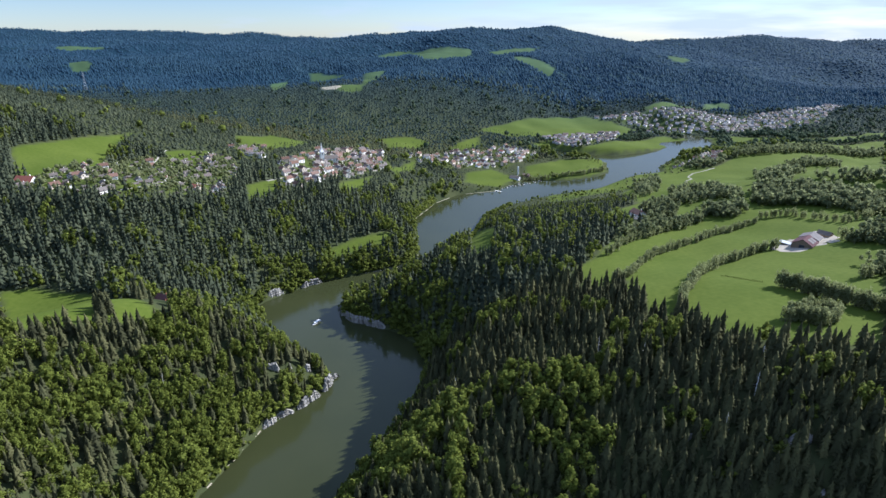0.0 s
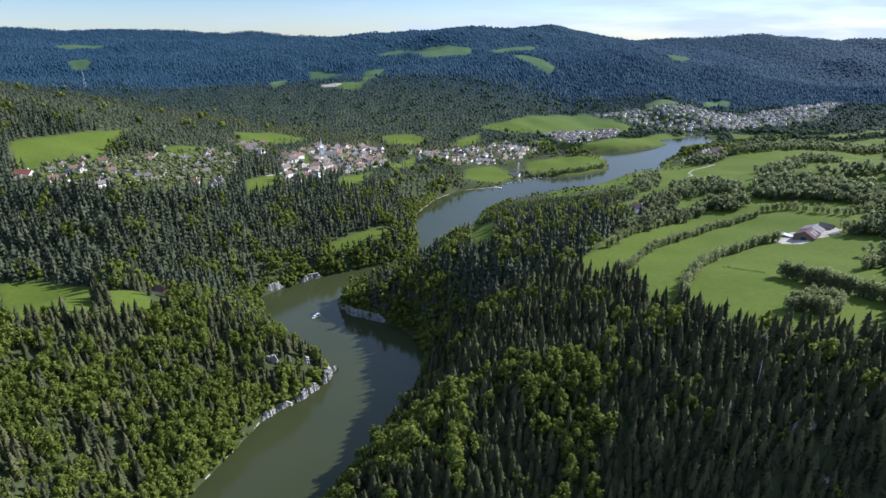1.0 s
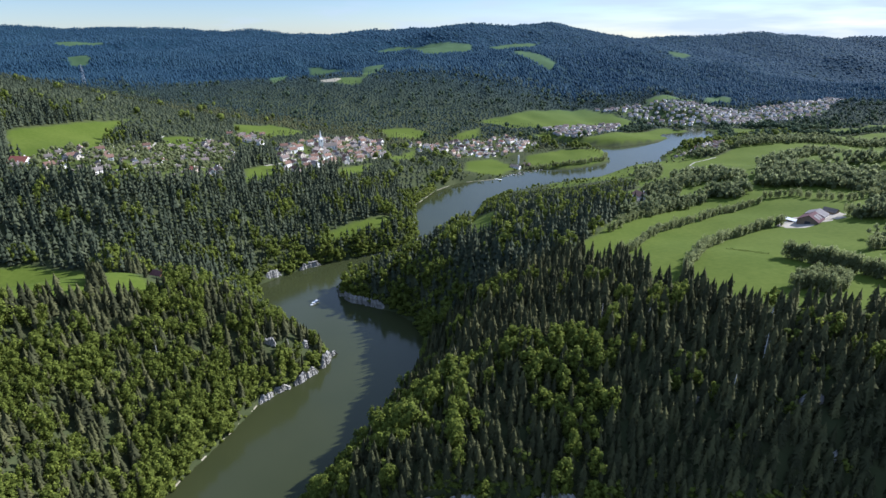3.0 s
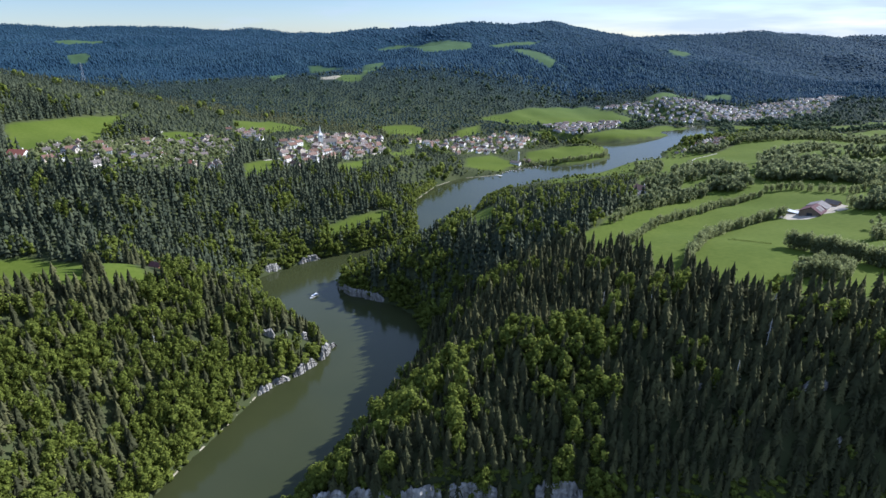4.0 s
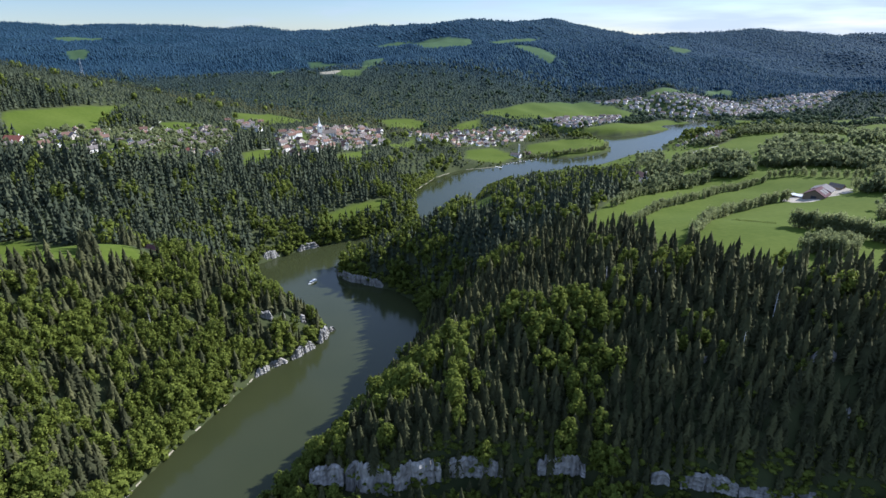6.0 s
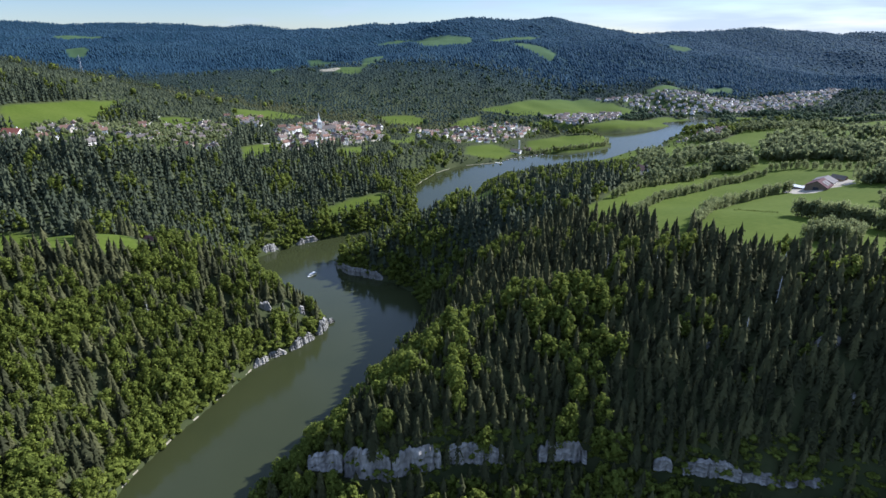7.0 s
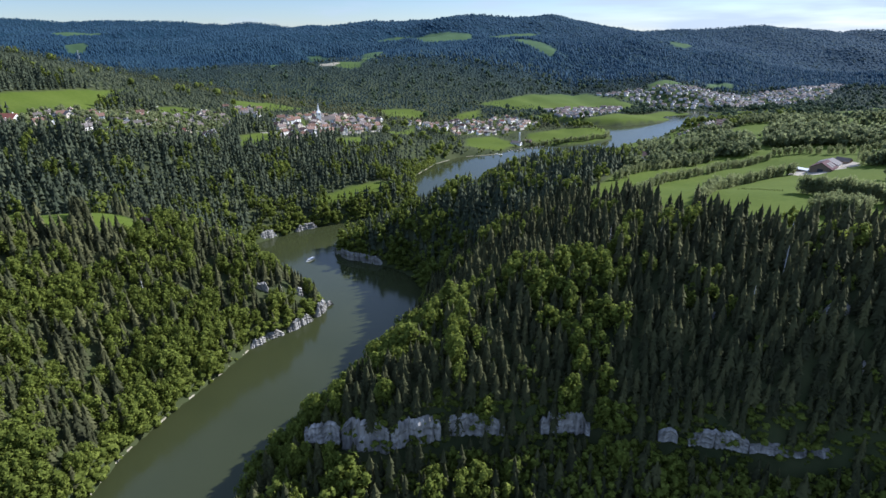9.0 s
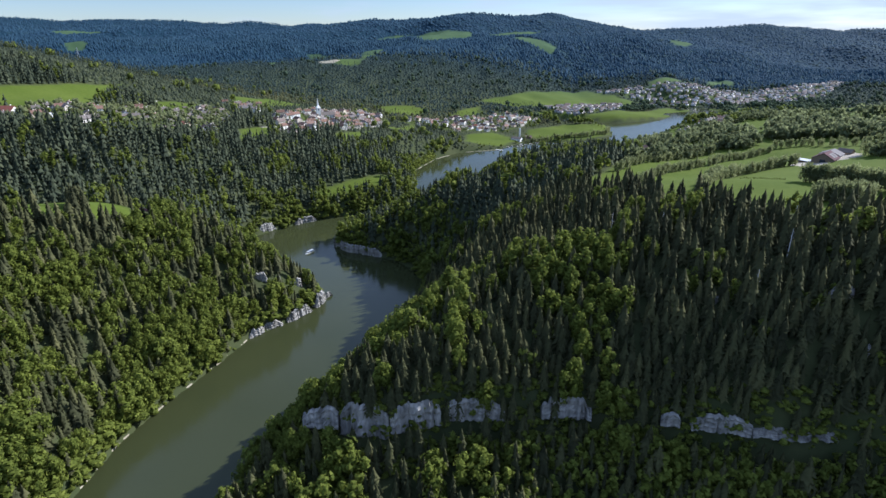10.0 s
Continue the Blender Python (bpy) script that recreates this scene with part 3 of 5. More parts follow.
def spots_in(y0, y1, step, seed):
    """A loose grid of places for trees between two distances, inside the valley that opens ahead."""
    rng = np.random.RandomState(seed)
    half = 0.86 * y1 + 70
    gx, gy = np.meshgrid(np.arange(-half, half, step), np.arange(y0, y1, step))
    x = gx.ravel() + rng.uniform(-0.42, 0.42, gx.size) * step
    y = gy.ravel() + rng.uniform(-0.42, 0.42, gx.size) * step
    keep = np.abs(x) < 0.86 * y + 70
    x, y = x[keep], y[keep]
    d = inside_distance(RIVER, x, y)
    open_land = least(MEADOWS + VILLAGES + [FARMYARD], x, y)
    rng2 = np.random.RandomState(seed + 1)
    shelf = crag_line(x) - y
    keep = (d > 1.2) & ~((shelf > 2.6) & (shelf < 7.5) & on_crag(x)) & ((open_land > 1.5)) & (inside_distance(POND, x, y) > 6)
    keep &= cliff_distance(x, y) > 3.8
    for cx, cy, r in CLEARINGS:
        keep &= np.hypot(x - cx, y - cy) > r
    keep &= ~((y > 1250) & (d < 16))
    keep &= ~((y > 930) & (y < 1250) & (x > 260) & (d < 60) & (rng2.uniform(0, 1, len(x)) < 0.75))
    x, y, d = x[keep], y[keep], d[keep]
    z = height(x, y)
    # where beech stands and where spruce
    shore = np.exp(-d / 22.0)
    leafy = 0.20 + 0.50 * shore + 0.42 * np.clip(wave(x, y, 95, 21), -1, 1) - 0.10 * ramp(y, 420, 520) * ramp(d, 10, 30)
    leafy += 0.15 * ramp(-x, 110, 170) * ramp(-y, -340, -280) + 0.10 * ramp(-x, 90, 140) * ramp(-y, -430, -400)
    leafy += 0.16 * ramp(y, 430, 520) * ramp(-y, -950, -850) * ramp(x, -60, 20)
    leafy -= 0.16 * ramp(y, 800, 950) * (x < 0.15 * y)
    leafy -= 0.06 * ramp(x, 20, 90) * ramp(-y, -520, -400) + 0.12 * ramp(-x, 150, 250) * ramp(y, 450, 520)
    leafy += 1.00 * (x > 0.28 * y + 60) * ramp(y, 420, 460) * ramp(-y, -1700, -1500)
    leafy -= (0.24 + 0.02 * ramp(x, 70, 130) + 0.22 * (np.abs(y - crag_line(x) - 6) < 17)) * ramp(x, -95, -40) * ramp(-y, -440, -380) * ramp(y, 204, 210)
    leafy -= 0.35 * ramp(x, 10, 60) * ramp(-y, -206, -202)
    leafy += 0.22 * np.clip(wave(x, y, 36, 22), -1, 1)
    leafy += 0.50 * ramp(x, -85, -60) * ramp(-x, -130, -70) * ramp(y, 206, 212) * ramp(-y, -320, -280)
    beech = rng2.uniform(0, 1, len(x)) < leafy
    grow = rng2.uniform(0.48, 1.0, len(x)) + 0.30 * rng2.uniform(0, 1, len(x)) ** 4
    # trees on the low ground before the lake, shrunk to keep it in view
    grow *= 1 - 0.6 * ramp(y, 640, 850) * ramp(x, 10, 60) * ramp(-x, -560, -480) * ramp(-y, -1300, -1240)
    return x, y, z, beech, grow


SINGLE_SPRUCES, SINGLE_BEECHES = [], []


def plant(y0, y1, step, seed, spruces, beeches, tall, wide, tag, far=False):
    x, y, z, beech, grow = spots_in(y0, y1, step, seed)
    table = np.stack([x, y, z - 0.6, tall * grow, wide * grow], 1)
    if not SINGLE_SPRUCES:
        # the trees on the crag and its foot stand as single things
        crag_top = np.abs(y - crag_line(x) - 6) < 17
        for kind, chosen in ((~beech, SINGLE_SPRUCES), (beech.copy(), SINGLE_BEECHES)):
            mine = np.nonzero(kind & crag_top & (x > -85) & (x < 75))[0][:150]
            chosen.extend((float(x[i]), float(y[i])) for i in mine)
            beech[mine] = True
            table[mine, 3] = 0
        beech = beech[table[:, 3] > 0]
        table = table[table[:, 3] > 0]
    s, b = table[~beech], table[beech]
    b[:, 3] *= 0.92
    s[:, 4] *= np.random.RandomState(seed + 6).uniform(0.75, 1.15, len(s))
    b[:, 4] *= 0.78 + 0.3 * np.random.RandomState(seed + 5).uniform(0, 1, len(b))
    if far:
        # tree colours turn bluer with distance, so the painted haze builds up
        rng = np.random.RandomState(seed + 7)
        for t, name, shapes, haze_steps, say in ((s, "spruce_wood", spruces, (SPRUCE, HALF_HAZE_SPRUCE, HAZE_SPRUCE), "dark green spruce wood on the "),
                                            (b, "beech_wood", beeches, (BEECH, HALF_HAZE_BEECH, HAZE_BEECH), "fresh green beech wood on the ")):
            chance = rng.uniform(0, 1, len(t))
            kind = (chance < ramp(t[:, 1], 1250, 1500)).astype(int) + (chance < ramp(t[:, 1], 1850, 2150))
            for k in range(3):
                scatter(name, shapes, t[kind == k], haze_steps[k], say + tag, "wood")
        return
    scatter("spruce_wood", spruces, s, SPRUCE if y1 < 440 else FAINT_HAZE_SPRUCE, "dark green spruce wood on the " + tag, "wood")
    side = (b[:, 0] > 0.28 * b[:, 1] + 60) & (b[:, 1] > 420) 
    scatter("ash_wood", beeches, b[side], COPSE, "grey-green ash and hazel wood among the meadows", "wood")
    b = b[~side]
    scatter("beech_wood", beeches, b, BEECH, "fresh green beech wood on the " + tag, "wood")


rng = np.random.RandomState(7)
NEAR_SPRUCES = [lathe_spruce(rng, 8, 5, full=rng.uniform(0.95, 1.25), tufts=48) for _ in range(8)]
NEAR_BEECHES = [round_crown(rng, 9, 430, slim=rng.uniform(0.85, 1.15), size=0.033, core=0.5, jag=0.4) for _ in range(8)]
MID_SPRUCES = [lathe_spruce(rng, 4, 4, full=1.25, tufts=9) for _ in range(6)]
MID_BEECHES = [round_crown(rng, 4, 60, slim=1.1, size=0.060, core=0.72, jag=0.4) for _ in range(6)]
BUSHES = [round_crown(rng, 2, 36, slim=1.2, size=0.085, core=0.8, jag=0.4) for _ in range(5)]
COPSE_TREES = [round_crown(rng, 2, 44, slim=1.3, size=0.078, core=0.7, jag=0.4) for _ in range(5)]
AIRY_TREES = [plume_crown(rng, 6, 90, 0.055, 0.2) for _ in range(6)]
FAR_SPRUCES = [lathe_spruce(rng, 2, 5, full=1.3) for _ in range(4)]
FAR_BEECHES = [round_crown(rng, 1, 16, slim=1.6, size=0.12, low=0.45) for _ in range(4)]
DOT_SPRUCES = [lathe_spruce(rng, 1, 3, lower=0.06, full=1.7) for _ in range(4)]
DOT_BEECHES = [lathe_spruce(rng, 2, 3, lower=0.3, full=2.2) for _ in range(4)]
plant(150, 430, 5.5, 31, NEAR_SPRUCES, NEAR_BEECHES, 19.5, 19.0, "gorge slopes")
plant(430, 900, 6.7, 32, MID_SPRUCES, MID_BEECHES, 21, 20.5, "banks above the river bend")
plant(900, 1250, 8.4, 33, FAR_SPRUCES, FAR_BEECHES, 17, 21, "hills round the villages")
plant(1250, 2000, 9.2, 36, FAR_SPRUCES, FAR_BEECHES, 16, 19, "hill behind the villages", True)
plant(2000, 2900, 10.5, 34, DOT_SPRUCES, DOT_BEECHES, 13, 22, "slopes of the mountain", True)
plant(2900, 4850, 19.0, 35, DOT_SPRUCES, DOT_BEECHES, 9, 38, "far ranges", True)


# ---- helpers for things ----
def link(name, bm, mat, parent=None, label="", smooth=False):
    """Links a bmesh as one mesh object under a thing or a part."""
    me = bpy.data.meshes.new(name)
    bmesh.ops.recalc_face_normals(bm, faces=bm.faces)
    bm.to_mesh(me)
    bm.free()
    if smooth:
        me.polygons.foreach_set("use_smooth", np.ones(len(me.polygons), bool))
    me.materials.append(mat)
    ob = new(name, me)
    ob.parent = parent
    return tagged(ob, label)


def box(bm, x0, x1, y0, y1, z0, z1):
    v = [bm.verts.new((x, y, z)) for z in (z0, z1) for x, y in ((x0, y0), (x1, y0), (x1, y1), (x0, y1))]
    for q in ((0, 1, 2, 3), (4, 5, 6, 7), (0, 1, 5, 4), (1, 2, 6, 5), (2, 3, 7, 6), (3, 0, 4, 7)):
        bm.faces.new([v[i] for i in q])


def ground_at(x, y):
    return float(height(np.array([x]), np.array([y]))[0])


def lowest(x, y, r):
    a = np.linspace(0, 6.28, 9)
    return float(height(x + r * np.cos(a), y + r * np.sin(a)).min())


def along(points, step):
    """Places every step metres along a line of points."""
    out, left = [], 0.0
    for (ax, ay), (bx, by) in zip(points, points[1:]):
        n = math.hypot(bx - ax, by - ay)
        while left < n:
            out.append((ax + (bx - ax) * left / n, ay + (by - ay) * left / n))
            left += step
        left -= n
    return out


# ---- rock faces ----
def smooth_noise(rng, n, width):
    k = np.ones(width) / width
    return np.convolve(rng.normal(0, 1, n + 2 * width), k, "same")[width:-width] * math.sqrt(width)


def crag(points, low, high, seed, label, lean=0.07, step=0.9, broken=0.45, taper=0.3):
    """A solid face of limestone along a line on the ground: beds that step back, upright cracks, a broken rim."""
    rng = np.random.RandomState(seed)
    line = along(points, step)
    n, rows = len(line), 10
    x, y = np.array([p[0] for p in line]), np.array([p[1] for p in line])
    tx, ty = np.gradient(x), np.gradient(y)
    ln = np.hypot(tx, ty) + 1e-6
    nx, ny = ty / ln, -tx / ln
    buttress = 0.5 * smooth_noise(rng, n, 9) + 0.25 * smooth_noise(rng, n, 3)
    cracks = np.where(rng.uniform(0, 1, n) < 0.12, -0.7, 0.0)
    rim = np.clip(1 - broken * np.clip(0.6 * smooth_noise(rng, n, 15), 0, 1) + 0.03 * rng.normal(0, 1, n), 0.45, 1.1)
    ends = np.minimum(1, np.minimum(np.arange(n), np.arange(n)[::-1]) / max(2.0, min(n * 0.2, 6.0)))
    beds = np.cumsum(rng.uniform(0.5, 1.5, rows + 1))
    beds = (beds - beds[0]) / (beds[-1] - beds[0])
    ledge = rng.uniform(-0.45, 0.45, rows + 1)
    bm = bmesh.new()
    front = []
    for k in range(rows + 1):
        s = beds[k]
        row = []
        for i in range(n):
            top = low + (high - low) * (taper + (1 - taper) * ends[i]) * rim[i]
            out = buttress[i] + cracks[i] + ledge[k] + rng.uniform(-0.4, 0.4) - lean * s * (high - low)
            if k == rows:
                out -= 1.4
            row.append(bm.verts.new((x[i] + nx[i] * out, y[i] + ny[i] * out, low + (top - low) * s + rng.uniform(-0.2, 0.2))))
        front.append(row)
    rear = [[bm.verts.new((x[i] - nx[i] * 5, y[i] - ny[i] * 5, z)) for i in range(n)] for z in (low, low + (high - low) * 0.4)]
    grid = front + [rear[1], rear[0]]
    for a, b in zip(grid, grid[1:] + grid[:1]):
        for i in range(n - 1):
            bm.faces.new((a[i], a[i + 1], b[i + 1], b[i]))
    for i in (0, n - 1):
        bm.faces.new([r[i] for r in grid])
    return tagged(link("rock_face", bm, ROCK), label, "rock face")


def rim_points(x0, x1):
    xs = np.linspace(x0, x1, 8)
    return [(float(a), float(b) - 3.7) for a, b in zip(xs, crag_line(xs))]


pale = "pale grey limestone face below the spruce wood"
for k, (x0, x1, low, high, broken) in enumerate(CRAGS):
    slab = x1 == 168
    crag(rim_points(x0, x1), low, high, 1 + k, "broad pale limestone slab at the foot of the wood" if slab else pale,
         lean=0.5 if slab else 0.07, broken=broken, taper=0.6 if slab else 0.72)
for k, (x0, x1, y, up, say) in enumerate(((128, 141, 236, 7, "small ledge"), (171, 186, 222, 7, "stepped ledge"), (178, 192, 204, 7, "thin ledge"))):
    base = ground_at((x0 + x1) / 2, y)
    crag([(x0, y + 1), (x1, y)], base - 3, base + up, 31 + k, say + " of grey limestone among spruces")
wet = "weathered limestone cliff standing in the river"
for k, (high, say) in enumerate(((6.5, wet), (8, wet), (10, "overhanging limestone headland at the river bend"), (8.5, "undercut limestone cliff of the wooded cape"),
                                 (10, "sunlit limestone cliff on the outer bank"), (7, "sunlit limestone cliff on the outer bank"))):
    crag(CLIFFS[k], -1, high, 12 + k, say, lean=0.10, broken=0.35)
crag([(-97, 418), (-93, 423)], -1, 4, 25, "low rock at the tip of the headland")
for k, line in enumerate(CLIFFS[6:]):
    base = ground_at(line[0][0] / 2 + line[1][0] / 2, line[0][1] / 2 + line[1][1] / 2)
    crag(line, base - 5, base + 7 + 2 * k, 20 + k, "pale limestone tower above the beeches")


# ---- shore, tracks, yard ----
def ribbon(name, points, wide, lift, mat, label, category, seed=0, kind="structure", inner=0.0):
    """A strip that lies on the land along a line."""
    rng = np.random.RandomState(seed)
    line = along(points, 3.0)
    x, y = np.array([p[0] for p in line]), np.array([p[1] for p in line])
    tx, ty = np.gradient(x), np.gradient(y)
    ln = np.hypot(tx, ty) + 1e-6
    w = wide * (0.7 + 0.6 * rng.uniform(0, 1, len(x)))
    shift = 0.5 * np.sin(np.arange(len(x)) * 0.7) * (inner < 0)
    rows = []
    for k in range(4):
        s = inner + shift + w * (k / 3.0)
        px, py = x - ty / ln * s, y + tx / ln * s
        z = np.maximum(height(px, py), 0.0) + lift * (1 if 0 < k < 3 else -0.4)
        if inner < 0:
            z = np.full(len(x), lift if 0 < k < 3 else -0.3) + rng.uniform(-0.1, 0.1, len(x))
        rows.append(np.stack([px, py, z], 1))
    n = len(x)
    i = np.arange(n - 1)
    faces = np.concatenate([np.stack([i + k * n, i + 1 + k * n, i + 1 + (k + 1) * n, i + (k + 1) * n], 1) for k in range(3)])
    return tagged(new(name, mesh_of(name, np.concatenate(rows), faces, mat)), label, category, kind=kind)


GRAVEL = material("gravel", [(0.18, 0.16, 0.11), (0.32, 0.29, 0.22)], 0.95, 1.5, bump=0.08, large=12)
ROAD = material("road_gravel", [(0.22, 0.205, 0.165), (0.31, 0.29, 0.24)], 0.95, 2.0, large=15)
ribbon("shore", LEFT_BANK[3:10], 2.0, 0.55, GRAVEL, "narrow pale gravel shore below the beeches", "shore", 1, inner=-0.9)
ribbon("shore", LEFT_BANK[19:27], 1.6, 0.5, GRAVEL, "narrow pale gravel shore below the wood", "shore", 2, inner=-1.7)
ribbon("shore", RIGHT_BANK[15:20], 4.5, 0.8, GRAVEL, "small pale beach by a meadow", "shore", 3, inner=-1.7)
ribbon("track", [(455, 1010), (468, 1040), (490, 1065), (495, 1095), (520, 1130), (580, 1165)], 4.0, 0.25, ROAD, "pale gravel track over a meadow", "track", 4)
ribbon("road", [(-262, 820), (-252, 857), (-236, 900), (-222, 955), (-200, 990)], 6.0, 0.25, ROAD, "pale road climbing to the village", "road", 5)
ribbon("road", [(-470, 705), (-478, 730), (-462, 765), (-440, 815), (-425, 845), (-404, 842), (-397, 880)], 4.5, 0.25, ROAD, "pale lane between the gardens", "road", 6)
ribbon("path", [(-373, 628), (-357, 655), (-352, 702), (-331, 735), (-298, 746)], 3.0, 0.25, ROAD, "pale footpath between the garden plots", "path", 8)
ribbon("path", [(-435, 829), (-445, 865), (-455, 903), (-459, 927)], 3.0, 0.25, ROAD, "pale footpath past the upper gardens", "path", 9)
ribbon("track", [(250, 690), (275, 712), (300, 735)], 4.0, 0.25, ROAD, "gravel track to a farmhouse", "track", 7)


def patch(name, outline, lift, mat, label, category):
    """A flat piece of worked ground that follows the land."""
    xs, ys = [p[0] for p in outline], [p[1] for p in outline]
    gx, gy = np.meshgrid(np.linspace(min(xs), max(xs), 26), np.linspace(min(ys), max(ys), 26))
    x, y = gx.ravel(), gy.ravel()
    d = inside_distance(outline, x, y) + 3.0 * wave(x, y, 14, 5)
    z = height(x, y) + lift * np.clip(-d / 2.0, -1, 1)
    i = np.arange(26 * 26).reshape(26, 26)
    f = np.stack([i[:-1, :-1], i[:-1, 1:], i[1:, 1:], i[1:, :-1]], -1).reshape(-1, 4)
    f = f[(d[f] < 2).any(1)]
    used, inv = np.unique(f, return_inverse=True)
    me = mesh_of(name, np.stack([x, y, z], 1)[used], inv.reshape(-1, 4), mat)
    return tagged(new(name, me), label, category, kind="structure")


YARD = material("yard_gravel", [(0.20, 0.175, 0.135), (0.38, 0.34, 0.28)], 0.95, 2.5, bump=0.08, large=9)
patch("farmyard", FARMYARD, 0.3, YARD, "trodden pale farmyard round the barns", "yard")
patch("quarry_floor", [(-385, 1850), (-340, 1845), (-325, 1880), (-360, 1900), (-395, 1885)], 0.8, GRAVEL, "bare pale ground of a hillside yard", "yard")


# ---- houses ----
SLATE = material("grey_roofing", [(0.085, 0.072, 0.062), (0.15, 0.13, 0.115)], 0.7, 1.5)
RED_TILES = material("red_tiles", [(0.22, 0.075, 0.05), (0.30, 0.12, 0.085)], 0.8, 0.8)
BROWN_METAL = material("brown_roofing", [(0.065, 0.034, 0.038), (0.11, 0.06, 0.062)], 0.9, 2.0)
PALE_METAL = material("pale_roofing", [(0.11, 0.10, 0.10), (0.17, 0.155, 0.15)], 0.8, 3.0)
WOOD = material("grey_boards", [(0.13, 0.095, 0.065), (0.24, 0.18, 0.12)], 0.85, 0.7)
CABIN_BOARDS = material("stained_boards", [(0.20, 0.095, 0.055), (0.32, 0.16, 0.10)], 0.85, 0.6)
WHITE = material("white_paint", [(0.68, 0.66, 0.62), (0.80, 0.79, 0.76)], 0.7, 1.0)


def gable_walls(w, l, eaves, ridge):
    """Four walls with two gables; the ridge runs along y."""
    bm = bmesh.new()
    h, k = w / 2, l / 2
    a = [bm.verts.new(p) for p in ((-h, -k, -2), (h, -k, -2), (h, -k, eaves), (0, -k, ridge), (-h, -k, eaves))]
    b = [bm.verts.new(p) for p in ((-h, k, -2), (h, k, -2), (h, k, eaves), (0, k, ridge), (-h, k, eaves))]
    bm.faces.new(a)
    bm.faces.new(b)
    for i in range(5):
        bm.faces.new((a[i], a[(i + 1) % 5], b[(i + 1) % 5], b[i]))
    return bm


def gable_roof(w, l, eaves, ridge, over=0.7, thick=0.28):
    bm = bmesh.new()
    h, k = w / 2, l / 2 + over
    slope = (ridge - eaves) / h
    e = eaves - over * slope
    prof = [(-h - over, e + 0.08), (0, ridge + 0.08), (h + over, e + 0.08), (h + over, e + 0.08 + thick), (0, ridge + 0.08 + thick), (-h - over, e + 0.08 + thick)]
    a = [bm.verts.new((x, -k, z)) for x, z in prof]
    b = [bm.verts.new((x, k, z)) for x, z in prof]
    for quad in ((0, 1, 4, 5), (1, 2, 3, 4)):
        bm.faces.new([a[i] for i in quad])
        bm.faces.new([b[i] for i in quad])
    for i in range(6):
        bm.faces.new((a[i], a[(i + 1) % 6], b[(i + 1) % 6], b[i]))
    return bm


def add_window(parent, x, y, z, w, h, side):
    """A window set 3 cm proud of a wall, with a pale frame; side: the wall's outward way."""
    bm = bmesh.new()
    t = 0.06
    if side in ("x", "-x"):
        s = 1 if side == "x" else -1
        box(bm, min(x, x + s * t), max(x, x + s * t), y - w / 2, y + w / 2, z - h / 2, z + h / 2)
    else:
        s = 1 if side == "y" else -1
        box(bm, x - w / 2, x + w / 2, min(y, y + s * t), max(y, y + s * t), z - h / 2, z + h / 2)
    return link("window", bm, DARK, parent)


def house(name, w, l, eaves, ridge, roof, wall=PLASTER, rich=True, chimney=True):
    root = new(name)
    link("wall", gable_walls(w, l, eaves, ridge), wall, root)
    link("roof", gable_roof(w, l, eaves, ridge), roof, root)
    if chimney:
        bm = bmesh.new()
        box(bm, w * 0.16, w * 0.16 + 0.9, -l * 0.2, -l * 0.2 + 0.9, eaves, ridge + 1.2)
        link("chimney", bm, wall, root)
    if rich:
        for z in (1.6, 4.4) if eaves > 4.5 else (1.6,):
            for y in (-l * 0.28, l * 0.22):
                for s, x in (("x", w / 2), ("-x", -w / 2)):
                    add_window(root, x, y, z, 1.3, 1.5, s)
        for x in (-w * 0.22, w * 0.22):
            add_window(root, x, -l / 2, 4.2 if eaves > 4.5 else 1.6, 1.2, 1.4, "-y")
        bm = bmesh.new()
        box(bm, -0.6, 0.6, -l / 2 - 0.07, -l / 2, 0, 2.1)
        link("door", bm, WOOD, root)
    return root


def settle(ob, x, y, turn, r=6.0, lift=0.0):
    ob.matrix_basis = pose(x, y, lowest(x, y, r) + lift, 0, 0, turn)
    return ob


FIRST = [
    (lambda rich: house("house", 8, 10, 4.8, 7.6, TILES, rich=rich), "cream plastered house with a brown tiled roof"),
    (lambda rich: house("house", 9, 13, 7.2, 10.4, TILES, rich=rich), "tall plastered village house with a tiled roof"),
    (lambda rich: house("house", 6.5, 8, 3.0, 5.2, SLATE, rich=rich), "small pale house with a grey roof"),
    (lambda rich: house("house", 8.5, 11, 5.0, 7.2, RED_TILES, rich=rich), "white plastered house with a reddish tiled roof"),
    (lambda rich: house("garden_hut", 3.6, 5, 2.2, 3.4, SLATE, WOOD, rich=False, chimney=False), "small wooden garden hut with a grey roof"),
]


